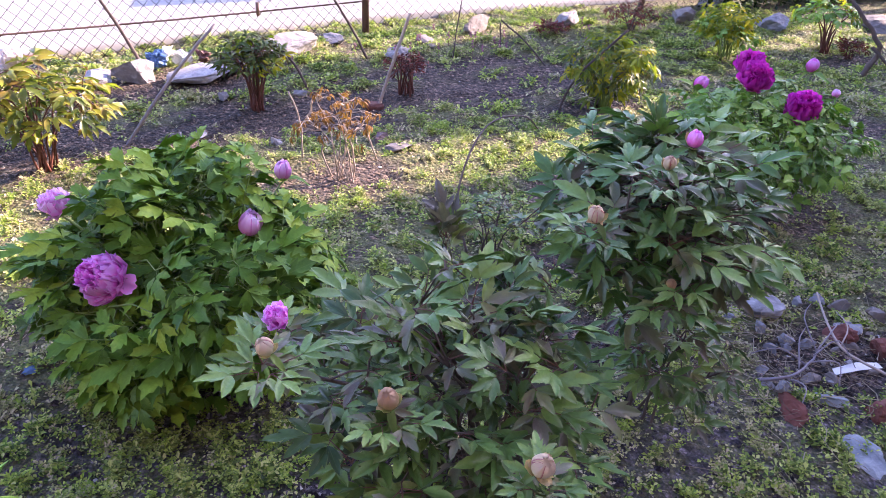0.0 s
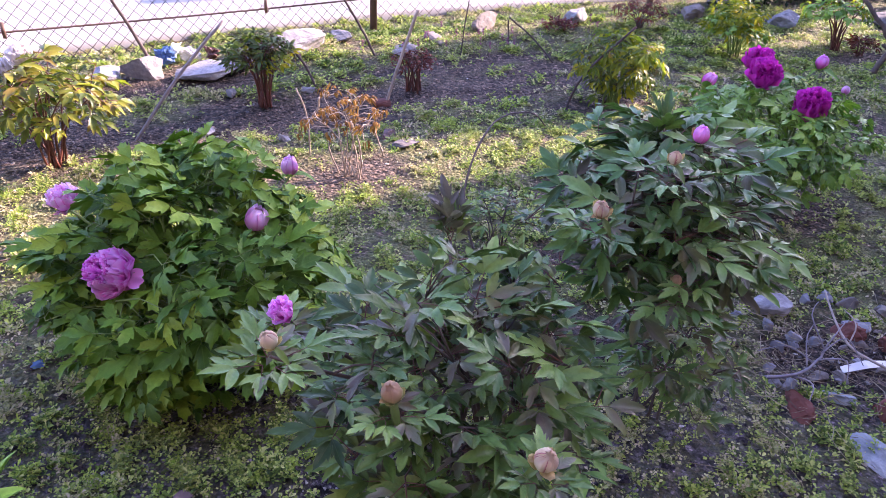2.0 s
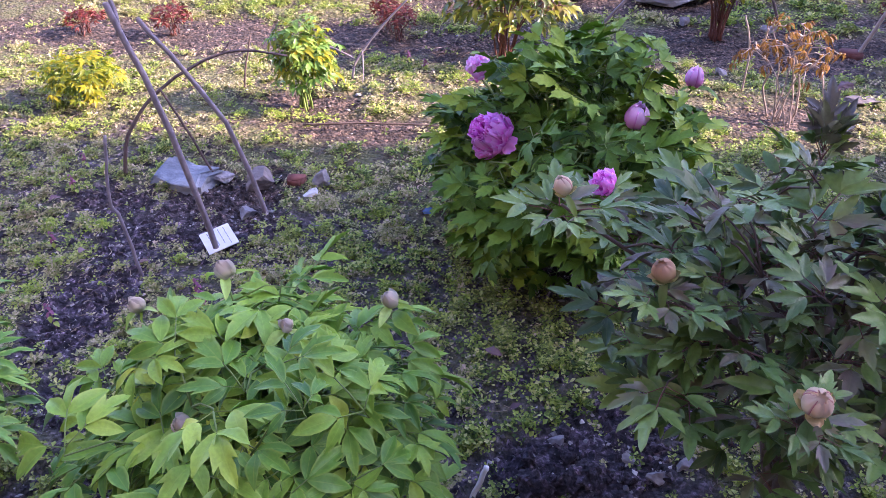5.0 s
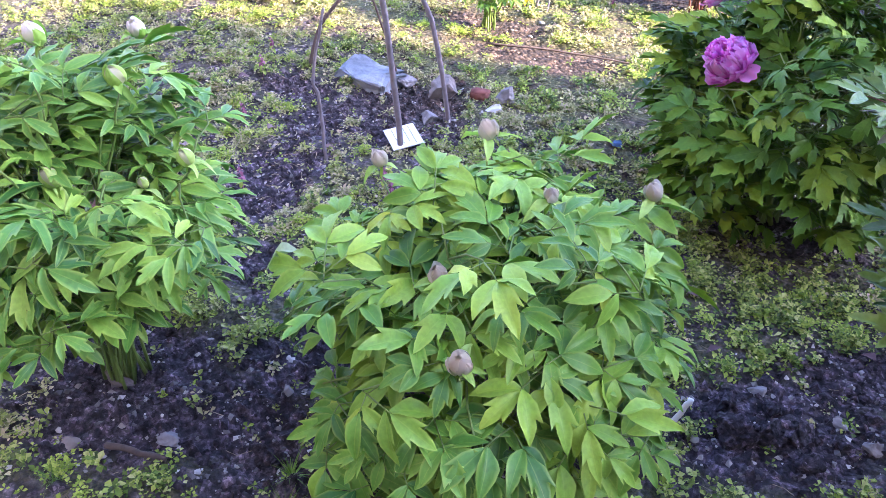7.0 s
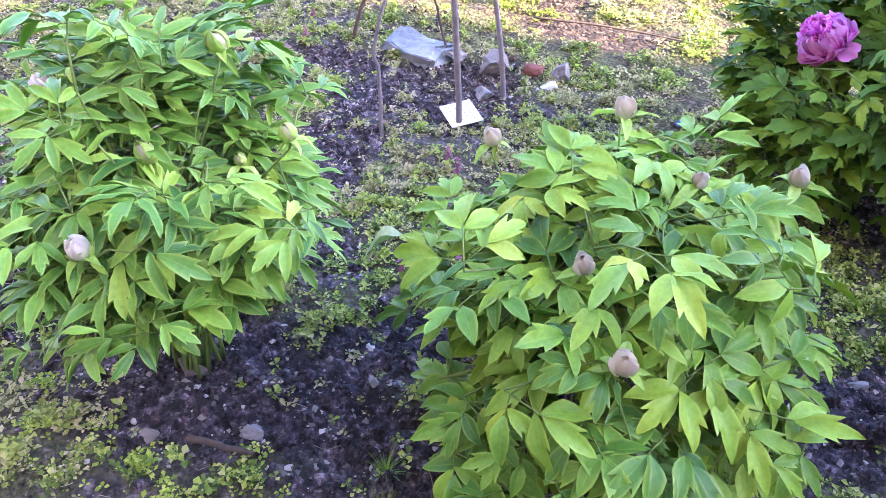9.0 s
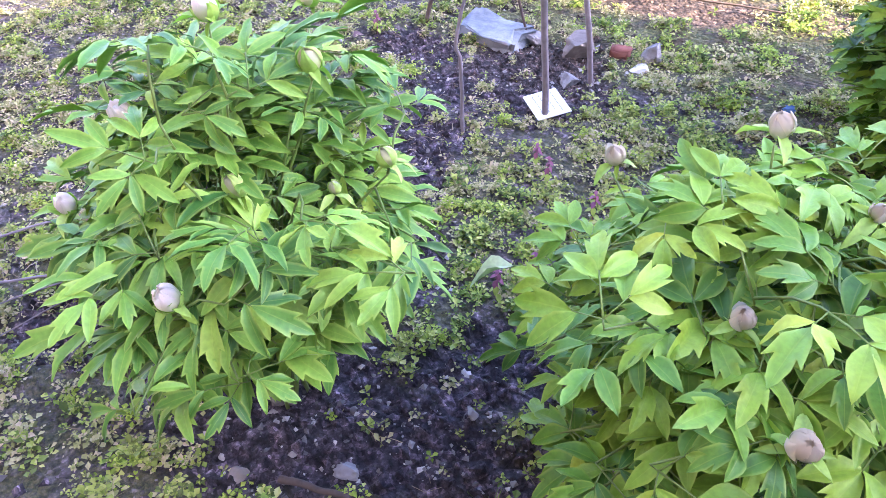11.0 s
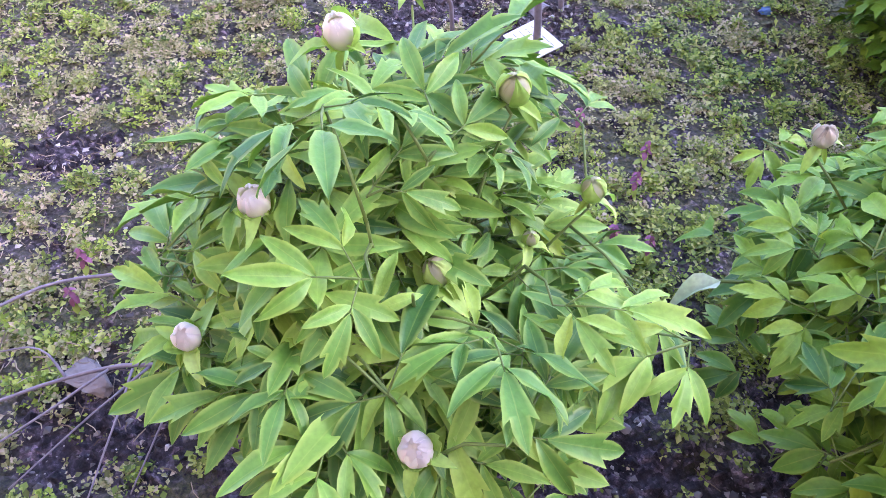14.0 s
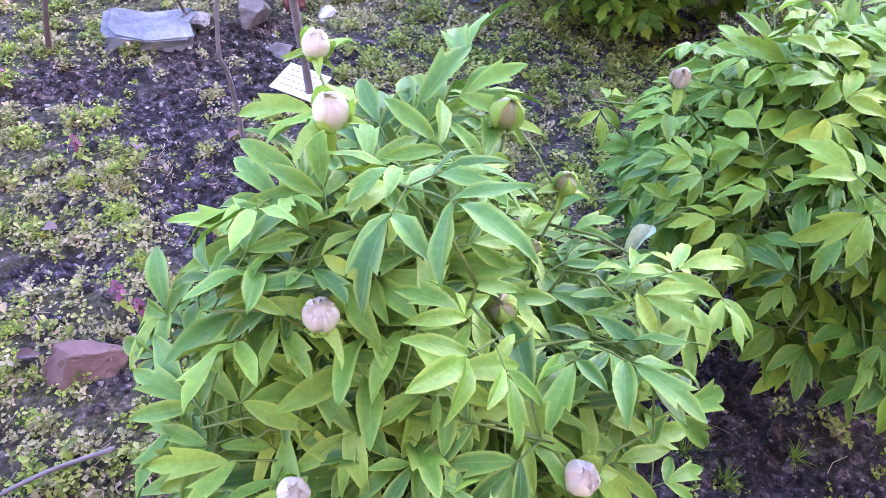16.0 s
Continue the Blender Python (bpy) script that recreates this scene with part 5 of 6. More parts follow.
stick("support_stick", "short dark rod upright by the fence", [(0.75, 4.98, -0.05), (0.74, 4.98, 0.1), (0.73, 4.98, 0.2)], 0.006, 0.005, M_DARKWOOD, (), 16)
stick("bare_branch", "dark crooked branch standing by the far beds", [(3.16, 4.57, -0.05), (3.25, 4.56, 0.15), (3.20, 4.56, 0.26), (2.98, 4.68, 0.52)], 0.022, 0.012, M_BARK, [((3.2, 4.57, 0.2), (3.3, 4.5, 0.1), (3.33, 4.46, 0.02))], 17)
stick("bent_branch", "thin dark branch arching over the weeds", [(0.18, 2.35, -0.02), (0.2, 2.5, 0.2), (0.33, 2.75, 0.33), (0.52, 2.95, 0.3), (0.62, 3.05, 0.2)], 0.005, 0.003, M_DARKWOOD, (), 18)
stick("support_stick", "short grey twig leaning among the leaves", [(0.22, 2.30, -0.02), (0.18, 2.25, 0.12), (0.13, 2.2, 0.22)], 0.006, 0.004, M_GREYWOOD, (), 19)
stick("bare_branch", "pale grey branch with fine twigs lying on weeds", [(-1.60, -0.02, 0.06), (-1.70, -0.06, 0.09), (-1.80, -0.14, 0.08), (-1.94, -0.30, 0.05)], 0.0045, 0.0025, M_GREYWOOD,
      [((-1.70, -0.06, 0.09), (-1.72, -0.16, 0.08), (-1.76, -0.30, 0.04)), ((-1.72, -0.08, 0.09), (-1.68, -0.16, 0.08), (-1.64, -0.28, 0.04)), ((-1.8, -0.14, 0.08), (-1.86, -0.13, 0.10), (-1.95, -0.16, 0.06)), ((-1.75, -0.10, 0.09), (-1.78, -0.22, 0.09), (-1.85, -0.34, 0.05)), ((-1.66, -0.05, 0.08), (-1.62, -0.12, 0.09), (-1.60, -0.22, 0.05))], 20)
stick("bare_branch", "thin grey branch lying on the weeds", [(-1.78, 0.14, 0.03), (-1.88, 0.08, 0.05), (-2.0, -0.03, 0.05), (-2.08, -0.2, 0.03)], 0.004, 0.0025, M_GREYWOOD, (), 21)
stick("broken_stick", "short piece of grey stick lying on soil", [(-1.16, -0.06, 0.012), (-1.10, -0.03, 0.014), (-1.05, 0.0, 0.014)], 0.007, 0.005, M_BARK, (), 22)
stick("bare_branch", "pale dry branch lying among the stones", [(1.50, 1.30, 0.02), (1.42, 1.45, 0.05), (1.33, 1.62, 0.05), (1.36, 1.85, 0.10)], 0.006, 0.003, M_PALEWOOD, [((1.33, 1.62, 0.05), (1.38, 1.68, 0.08), (1.40, 1.78, 0.07))], 23)
stick("bare_branch", "brown root with fine side twigs lying on the weeds", [(1.02, 1.52, 0.01), (1.10, 1.50, 0.035), (1.20, 1.56, 0.04), (1.27, 1.63, 0.05)], 0.006, 0.0028, M_GREYWOOD,
      [((1.2, 1.56, 0.04), (1.26, 1.52, 0.07), (1.24, 1.46, 0.03)), ((1.22, 1.58, 0.05), (1.3, 1.6, 0.09), (1.34, 1.54, 0.03)), ((1.15, 1.53, 0.04), (1.17, 1.6, 0.09), (1.22, 1.66, 0.10)), ((1.1, 1.5, 0.03), (1.12, 1.44, 0.05), (1.08, 1.38, 0.02)), ((1.18, 1.55, 0.04), (1.1, 1.58, 0.08), (1.04, 1.62, 0.03)), ((1.24, 1.6, 0.05), (1.22, 1.68, 0.12), (1.27, 1.74, 0.13)), ((1.24, 1.6, 0.05), (1.32, 1.66, 0.1), (1.36, 1.72, 0.06))], 24)
stick("broken_stick", "long thin stick lying across the weeds", [(-1.95, 1.93, 0.015), (-1.7, 2.06, 0.025), (-1.42, 2.2, 0.02)], 0.005, 0.0028, M_BARK, (), 25)
stick("plant_marker", "white plastic plant marker stuck in soil", [(-0.445, 0.735, -0.03), (-0.43, 0.75, 0.03), (-0.42, 0.765, 0.075)], 0.006, 0.006, M_WHITE, (), 26)


# ---- stones, bricks, scraps ----
def stone(name, label, at, size, mat, seed, turn=0.0, tilt=0.0, rough=0.13, category="stone", group="", sink=0.25, smooth=False, cuts=11):
    """A weathered lump: a sphere cut by random planes and roughened."""
    rng = random.Random(seed)
    bm = bmesh.new()
    bmesh.ops.create_icosphere(bm, subdivisions=4 if max(size) > 0.03 else 3, radius=1.2)
    planes = []
    for _ in range(cuts):
        d = Vector((rng.gauss(0, 1), rng.gauss(0, 1), rng.gauss(0, 0.9))).normalized()
        planes.append((d, rng.uniform(0.42, 0.78)))
    off = Vector((seed * 3.7, seed * 1.9, seed))
    for v in bm.verts:
        for d, h in planes:
            k = v.co.dot(d)
            if k > h:
                v.co -= d * (k - h) * 0.98
        v.co *= 1 + rough * (noise.noise(v.co * 2.2 + off)) + rough * 0.55 * noise.noise(v.co * 5 + off) + rough * 0.3 * noise.noise(v.co * 12 + off)
        v.co = Vector((v.co.x * size[0], v.co.y * size[1], v.co.z * size[2])) * 1.4
    low = min(v.co.z for v in bm.verts)
    high = max(v.co.z for v in bm.verts)
    for v in bm.verts:
        v.co.z -= low + sink * (high - low)
    me = bpy.data.meshes.new(name)
    bm.to_mesh(me)
    bm.free()
    me.materials.append(mat)
    me.polygons.foreach_set("use_smooth", [smooth] * len(me.polygons))
    ob = tagged(new(name, me), label, category, group)
    z = float(ground_z(at[0], at[1]))
    ob.matrix_basis = pose(at[0], at[1], z, tilt, 0, turn)
    return ob


def brick_piece(label, at, size, turn, tilt, seed, mat=None, name="brick_piece", category="brick", rough=0.09, smooth=True):
    """A broken, worn brick."""
    rng = random.Random(seed)
    bm = bmesh.new()
    bmesh.ops.create_cube(bm, size=1.0)
    bmesh.ops.bevel(bm, geom=bm.edges[:], offset=0.08, segments=2, affect="EDGES")
    bmesh.ops.subdivide_edges(bm, edges=bm.edges[:], cuts=1, use_grid_fill=True)
    for v in bm.verts:
        v.co += Vector([noise.noise(v.co * 3 + Vector((seed, i * 9.1, 0))) * rough for i in range(3)])
        v.co = Vector((v.co.x * size[0], v.co.y * size[1], (v.co.z + 0.12) * size[2]))
    me = bpy.data.meshes.new(name)
    bm.to_mesh(me)
    bm.free()
    me.materials.append(mat or M_BRICK)
    me.polygons.foreach_set("use_smooth", [smooth] * len(me.polygons))
    ob = tagged(new(name, me), label, category)
    ob.matrix_basis = pose(at[0], at[1], float(ground_z(at[0], at[1])), tilt, 0, turn)
    return ob


brick_piece("broad pale blue-grey slab of rock in the soil", (-2.02, 1.365), (0.20, 0.135, 0.07), 8, 3, 11, M_BLUESTONE, "stone", "stone", 0.22, False)
stone("stone", "whitish angular rock beside the blue-grey slab", (-1.925, 1.455), (0.036, 0.03, 0.03), M_STONE, 8, 30, 0, 0.14, group="rocks round the soil patch", cuts=9)
stone("stone", "pale pinkish rounded stone on the soil", (-1.76, 1.485), (0.05, 0.04, 0.036), M_WARMSTONE, 5, 10, group="rocks round the soil patch")
brick_piece("worn piece of red brick on the soil", (-1.665, 1.565), (0.06, 0.048, 0.036), 20, 0, 2, rough=0.2)
stone("stone", "small grey stone on the soil", (-1.575, 1.60), (0.035, 0.03, 0.03), M_STONE, 7, 0)
stone("broken_tile", "white shard of tile on the soil", (-1.567, 1.535), (0.032, 0.026, 0.010), M_WHITE, 9, 30, 12, 0.08, "tile shard")
stone("stone", "small grey crumbling stone on bare soil", (-1.675, 1.32), (0.036, 0.026, 0.022), M_STONE, 11, 0)
stone("stone", "reddish-brown angular stone among the weeds", (-1.885, 0.305), (0.044, 0.034, 0.040), M_REDSTONE, 14, 40, smooth=False, cuts=8, sink=0.35)
stone("stone", "tan oblong stone under the leaves", (-1.30, 0.032), (0.024, 0.014, 0.014), M_WARMSTONE, 15, 20, rough=0.25)
stone("stone", "pale oblong stone on dark soil", (-1.10, 0.032), (0.022, 0.010, 0.011), M_RUBBLE, 17, 40, rough=0.25)
stone("stone", "small grey stone on dark soil", (-1.03, 0.26), (0.011, 0.010, 0.009), M_STONE, 19, 0)
stone("stone", "pinkish stone at the edge of the weeds", (-1.82, -0.10), (0.032, 0.024, 0.02), M_WARMSTONE, 21, 0)
stone("stone", "dark stone chip among the weeds", (-1.22, -0.10), (0.010, 0.013, 0.009), M_WARMSTONE, 22, 0)
for k, (x, y, r) in enumerate(((-0.34, 0.82, 0.035), (-0.28, 0.86, 0.025), (-0.38, 0.88, 0.022), (-0.24, 0.92, 0.028), (-0.31, 0.94, 0.018), (-0.20, 0.84, 0.020), (-0.30, 0.77, 0.018), (-0.17, 0.95, 0.016))):
    stone("soil_clod", "crumbly clod of dug soil", (x, y), (r * 1.2, r, r * 0.7), M_SOIL, 23 + k * 5, 40 * k, 0, 0.45, "soil clod", "clods of dug soil")
for k, (x, y, r) in enumerate(((-0.12, 0.98, 0.018), (-0.08, 1.03, 0.014), (-0.19, 1.0, 0.012), (-0.35, 0.97, 0.013), (-0.05, 0.93, 0.013))):
    stone("stone", "small grey stone beside the dug soil", (x, y), (r * 1.3, r, r * 0.8), M_STONE, 130 + k, 60 * k, group="stones beside the dug soil")
for k, (x, y, sx, sy, sz, m, lab) in enumerate((
        (1.18, 1.87, 0.085, 0.06, 0.06, M_RUBBLE, "pale grey rough stone in the rubble"), (1.47, 1.77, 0.07, 0.055, 0.04, M_RUBBLE, "pale blue-grey stone in the rubble"),
        (1.21, 1.72, 0.05, 0.035, 0.028, M_RUBBLE, "flat grey stone in the rubble"), (1.15, 1.69, 0.035, 0.025, 0.025, M_RUBBLE, "small grey stone in the rubble"),
        (1.44, 1.69, 0.04, 0.03, 0.025, M_WARMSTONE, "small tan stone in the rubble"), (1.50, 1.90, 0.07, 0.03, 0.03, M_WARMSTONE, "long tan stone in the rubble"),
        (1.36, 1.92, 0.035, 0.03, 0.025, M_RUBBLE, "small grey stone in the rubble"), (1.60, 1.84, 0.05, 0.04, 0.03, M_WARMSTONE, "tan stone in the rubble"), (1.18, 1.20, 0.10, 0.06, 0.02, M_BLUESTONE, "flat blue-grey slab in the weeds"),
        (1.22, 1.42, 0.06, 0.045, 0.02, M_BLUESTONE, "flat grey slab in the weeds"))):
    stone("stone", lab, (x, y), (sx * 0.62, sy * 0.62, sz * 0.62), m, 30 + k, 37 * k, group="rubble beside the weeds")
rng = random.Random(44)
for k in range(32):
    x, y, r = rng.uniform(1.05, 1.62), rng.uniform(1.3, 2.05), rng.uniform(0.008, 0.020)
    stone("stone", "small pale stone in the rubble", (x, y), (r * 1.3, r, r * 0.8), rng.choice((M_RUBBLE, M_WARMSTONE, M_RUBBLE)), 200 + k, 50 * k, group="small stones in the rubble")
for k, (x, y) in enumerate(((1.50, 1.64), (1.31, 1.37), (1.05, 1.39), (1.40, 1.74))):
    stone("brick_piece", "worn broken piece of red brick in the rubble", (x, y), (0.036, 0.027, 0.024), M_BRICK, 43 + k, 50 * k, 8, 0.2, "brick", "broken bricks in the rubble", cuts=7)
# rocks along the fence
for k, (x, y, sx, sy, sz, m, lab) in enumerate((
        (-1.50, 4.19, 0.09, 0.065, 0.065, M_RUBBLE, "rounded rough boulder at the fence"), (-1.20, 4.24, 0.20, 0.09, 0.045, M_RUBBLE, "long pale flat rock at the fence"), (-0.64, 4.74, 0.20, 0.09, 0.055, M_RUBBLE, "pale flat rock at the fence"),
        (-0.02, 4.78, 0.11, 0.06, 0.035, M_STONE, "pale low rock at the fence"), (-2.66, 3.86, 0.11, 0.08, 0.07, M_WARMSTONE, "tan angular rock at the fence"), (-2.38, 3.84, 0.13, 0.07, 0.06, M_WARMSTONE, "tan angular rock at the fence"),
        (0.62, 5.35, 0.1, 0.06, 0.05, M_WARMSTONE, "low rock at the fence"), (1.35, 5.62, 0.1, 0.07, 0.07, M_STONE, "pale rock at the fence"), (2.47, 6.0, 0.18, 0.1, 0.08, M_WARMSTONE, "tan flat rock by the far beds"),
        (2.83, 6.35, 0.14, 0.1, 0.1, M_STONE, "grey block by the far beds"), (3.14, 5.78, 0.12, 0.1, 0.06, M_STONE, "pale grey rock by the far beds"), (4.1, 5.9, 0.2, 0.12, 0.07, M_WARMSTONE, "tan flat rock by the far beds"),
        (-1.70, 4.08, 0.17, 0.08, 0.050, M_RUBBLE, "pale flat rock at the fence"), (-0.90, 4.60, 0.10, 0.05, 0.03, M_STONE, "pale flat rock at the fence"), (-0.4, 4.96, 0.10, 0.05, 0.03, M_STONE, "pale flat rock at the fence"), (0.22, 5.02, 0.08, 0.05, 0.03, M_WARMSTONE, "low rock at the fence"),
        (-0.98, 4.47, 0.15, 0.07, 0.05, M_RUBBLE, "pale flat rock at the fence"), (-3.2, 3.55, 0.12, 0.08, 0.07, M_WARMSTONE, "tan rock at the fence"))):
    stone("rock", lab, (x, y), (sx, sy, sz), m, 60 + k, 31 + 5 * k, group="rocks along the fence", category="rock")
for k, (x, y, m, lab) in enumerate(((-1.33, 4.47, M_WHITE, "crumpled white plastic scrap by the rocks"), (-1.45, 4.37, M_BLUE, "crumpled blue plastic scrap by the rocks"), (-1.19, 4.52, M_REDSTEM, "crumpled dark-red plastic scrap by the rocks"), (-1.40, 4.42, M_WHITE, "crumpled white plastic scrap by the rocks"))):
    stone("plastic_scrap", lab, (x, y), (0.05, 0.035, 0.035), m, 80 + k, 20 * k, 0, 0.5, "plastic litter", sink=0.05)
for k, (x, y) in enumerate(((-1.12, 3.41), (-1.02, 3.41), (-0.98, 3.95), (-0.62, 3.32), (-0.55, 4.02))):
    stone("stone", "pale stone lying in the bed", (x, y), (0.032, 0.026, 0.02), M_STONE, 90 + k, 40 * k, group="stones in the back bed")
brick_piece("dark red broken brick in the bed", (-0.14, 3.89), (0.10, 0.07, 0.04), 20, 5, 95)
stone("stone", "brown rounded stone in the sunlit weeds", (-0.10, 3.40), (0.036, 0.03, 0.026), M_REDSTONE, 96, 30, group="stones in the back bed")
stone("stone", "flat tan stone in the sunlit weeds", (0.0, 3.26), (0.05, 0.03, 0.018), M_WARMSTONE, 97, 10, group="stones in the back bed")

# white card leaning at the foot of the stick, with rows of faded writing
card = thing("label_card", (-1.60, 1.13, float(ground_z(-1.60, 1.13))), "white plant label card lying on soil, faded writing", "label")
bm = bmesh.new()
bmesh.ops.create_cube(bm, size=1.0)
for v in bm.verts:
    v.co = Vector((v.co.x * 0.118, v.co.y * 0.098, v.co.z * 0.003))
me = bpy.data.meshes.new("card")
bm.to_mesh(me)
bm.free()
me.materials.append(M_WHITE)
tilt = pose(0, 0, 0.022, 8, 3, -27)
child("card", me, card, tilt)
bv, bf = [], []
box(bv, bf, (-0.5, -0.5, -0.5), (0.5, 0.5, 0.5))
bar = mesh_of("writing", bv, bf, M_INK, smooth=False)
rng = random.Random(5)
for r in range(4):
    x = -0.046
    while x < 0.036:
        w = rng.uniform(0.006, 0.014)
        child("writing", bar, card, tilt @ Matrix.Translation((x + w / 2, 0.028 - 0.018 * r, 0.0018)) @ Matrix.Diagonal((w, 0.0022, 0.0006, 1)))
        x += w + 0.004
# a strip of paper, bent along its middle
V = [(-0.085, -0.012, 0), (0.0, -0.016, 0.012), (0.085, -0.010, 0.004), (-0.08, 0.012, 0.004), (0.002, 0.015, 0.016), (0.08, 0.012, 0.008)]
V = V + [(x, y, z + 0.0012) for x, y, z in V]
F = [(0, 3, 4, 1), (1, 4, 5, 2), (6, 7, 10, 9), (7, 8, 11, 10), (0, 1, 7, 6), (1, 2, 8, 7), (4, 3, 9, 10), (5, 4, 10, 11), (2, 5, 11, 8), (3, 0, 6, 9)]
scrap = tagged(new("paper_scrap", mesh_of("paper_scrap", V, F, M_WHITE, smooth=False)), "pale blue-white paper scrap in the rubble", "paper")
scrap.matrix_basis = pose(1.36, 1.555, float(ground_z(1.36, 1.555)) + 0.03, 0, 0, 7)


# unseen trees added past the garden's corner; their crowns dapple the far beds
def shade_tree(at, height, crown, seed, n=9000):
    rng = random.Random(seed)
    root = thing("tree", at, "unseen tree added to dapple the far beds", "tree")
    v, f = tube(curve_points([(0, 0, -0.1), (0.05, 0.03, height * 0.35), (-0.04, 0.06, height * 0.7), (0, 0, height * 0.95)], 5, 0.01, rng), [0.09 - 0.0045 * i for i in range(16)], 9)
    child("trunk", mesh_of("trunk", v, f, M_BARK), root)
    V, F = [], []
    for k in range(14):
        z = height * (0.45 + 0.5 * k / 14)
        a = k * 2.4
        tip = Vector((math.cos(a) * crown[0] * 0.8, math.sin(a) * crown[0] * 0.8, z + 0.35))
        v, f = tube(curve_points([(0, 0, z), tip * 0.5 + Vector((0, 0, z * 0.5 + 0.05)), tip], 4, 0.01, rng), [0.025 - 0.002 * i for i in range(9)], 5)
        child("limb", mesh_of("limb", v, f, M_BARK), root)
    g = np.random.default_rng(seed)
    d = g.normal(0, 1, (n, 3))
    d /= np.linalg.norm(d, axis=1)[:, None]
    c = d * (g.uniform(0.25, 1, n) ** 0.5)[:, None] * np.array([crown[0], crown[0], crown[1]]) * (0.7 + 0.5 * lattice(d[:, 0] * 3 + 7, d[:, 2] * 3 + 5, 1.3, 9))[:, None] + np.array([0, 0, height * 0.72])
    a, b = g.normal(0, 1, (n, 3)), g.normal(0, 1, (n, 3))
    a /= np.linalg.norm(a, axis=1)[:, None]
    b -= a * (a * b).sum(1)[:, None]
    b /= np.linalg.norm(b, axis=1)[:, None]
    L = g.uniform(0.08, 0.14, n)[:, None]
    V = np.stack([c, c + a * L * 0.5 + b * L * 0.3, c + a * L, c + a * L * 0.5 - b * L * 0.3], 1).reshape(-1, 3)
    child("crown", quick_mesh("crown", V, np.arange(4 * n).reshape(-1, 4), M_HEDGE, False), root)


shade_tree((7.0, 7.73, 0), 5.2, (0.46, 1.6), 3)
shade_tree((8.1, 6.9, 0), 4.0, (0.5, 0.7), 5)
shade_tree((7.2, 7.12, 0), 5.2, (0.32, 0.68), 7, 2200)


# dark hedge behind the far beds
def hedge(at, run, deep, tall, n, seed):
    root = thing("hedge", (at[0], at[1], 0), "dark green hedge behind the far beds", "hedge")
    g = np.random.default_rng(seed)
    for k in range(9):
        x = run * (k + 0.5) / 9
        v, f = tube(curve_points([(x, 0.4 * x, -0.02), (x + 0.03, 0.4 * x + 0.02, tall * 0.4), (x - 0.04, 0.4 * x, tall * 0.85)], 3), 0.012, 5)
        child("stem", mesh_of("stem", v, f, M_BARK), root)
    u = g.uniform(0, run, n)
    h = tall * (0.75 + 0.5 * lattice(u, u * 0, 2.0, 5))
    c = np.stack([u, 0.4 * u + g.normal(0, deep * 0.4, n), h * g.uniform(0.05, 1, n) ** 0.7], 1)
    a, b = g.normal(0, 1, (n, 3)), g.normal(0, 1, (n, 3))
    a /= np.linalg.norm(a, axis=1)[:, None]
    b -= a * (a * b).sum(1)[:, None]
    b /= np.linalg.norm(b, axis=1)[:, None]
    L = g.uniform(0.03, 0.06, n)[:, None]
    V = np.stack([c, c + a * L * 0.5 + b * L * 0.3, c + a * L, c + a * L * 0.5 - b * L * 0.3], 1).reshape(-1, 3)
    child("foliage", quick_mesh("foliage", V, np.arange(4 * n).reshape(-1, 4), M_HEDGE, False), root)


hedge((2.7, 6.25), 3.2, 0.3, 0.45, 7000, 4)


# ---- weeds, litter and pebbles over the ground ----
def scatter(n, seed, keep, area=(-4.8, 3.9, -1.1, 6.3), tuft=0.0):
    g = np.random.default_rng(seed)
    x, y = g.uniform(area[0], area[1], n), g.uniform(area[2], area[3], n)
    # the weeds thin out towards the trodden ground round the bed
    rim = np.minimum(np.minimum(y + 0.25, y - np.where(x > -0.45, 0.66 + 0.3 * (x + 0.45), -1)), np.minimum(x + 3.1 + 0.55 * np.maximum(y - 0.4, 0), 2.5 + 0.4 * y - x))
    rim = rim + 0.55 * (lattice(x, y, 1.3, 81) - 0.5) + 0.3 * (lattice(x, y, 4.1, 82) - 0.5)
    k = g.uniform(0, 1, n) < keep(x, y) * np.clip(1 + rim * 2.2, 0, 1)
    x, y = x[k], y[k]
    # weeds grow in tufts: drawn towards the middle of a cell, the cells warped and turned
    c = tuft or 1.0
    u = 0.83 * x + 0.56 * y + 2.4 * c * lattice(x, y, 0.35 / c, 71)
    w = 0.83 * y - 0.56 * x + 2.4 * c * lattice(x, y, 0.35 / c, 72)
    iu, iw = np.floor(u / c), np.floor(w / c)
    du = (iu + lattice(iu * 7.31, iw * 5.77, 1.0, 61)) * c - u
    dw = (iw + lattice(iu * 3.91, iw * 9.13, 1.0, 62)) * c - w
    pull = g.uniform(0.1, 0.85, len(x)) if tuft else 0.0
    return x + (0.83 * du - 0.56 * dw) * pull, y + (0.56 * du + 0.83 * dw) * pull, g


def inside(x, y):
    return (y < fence_y(x) + 0.28).astype(float)


def west(x, y):
    """The drier strip past the light-green peonies."""
    return np.clip((-1.4 - x) * 4, 0, 1) * np.clip((1.3 - y) * 2, 0, 1)


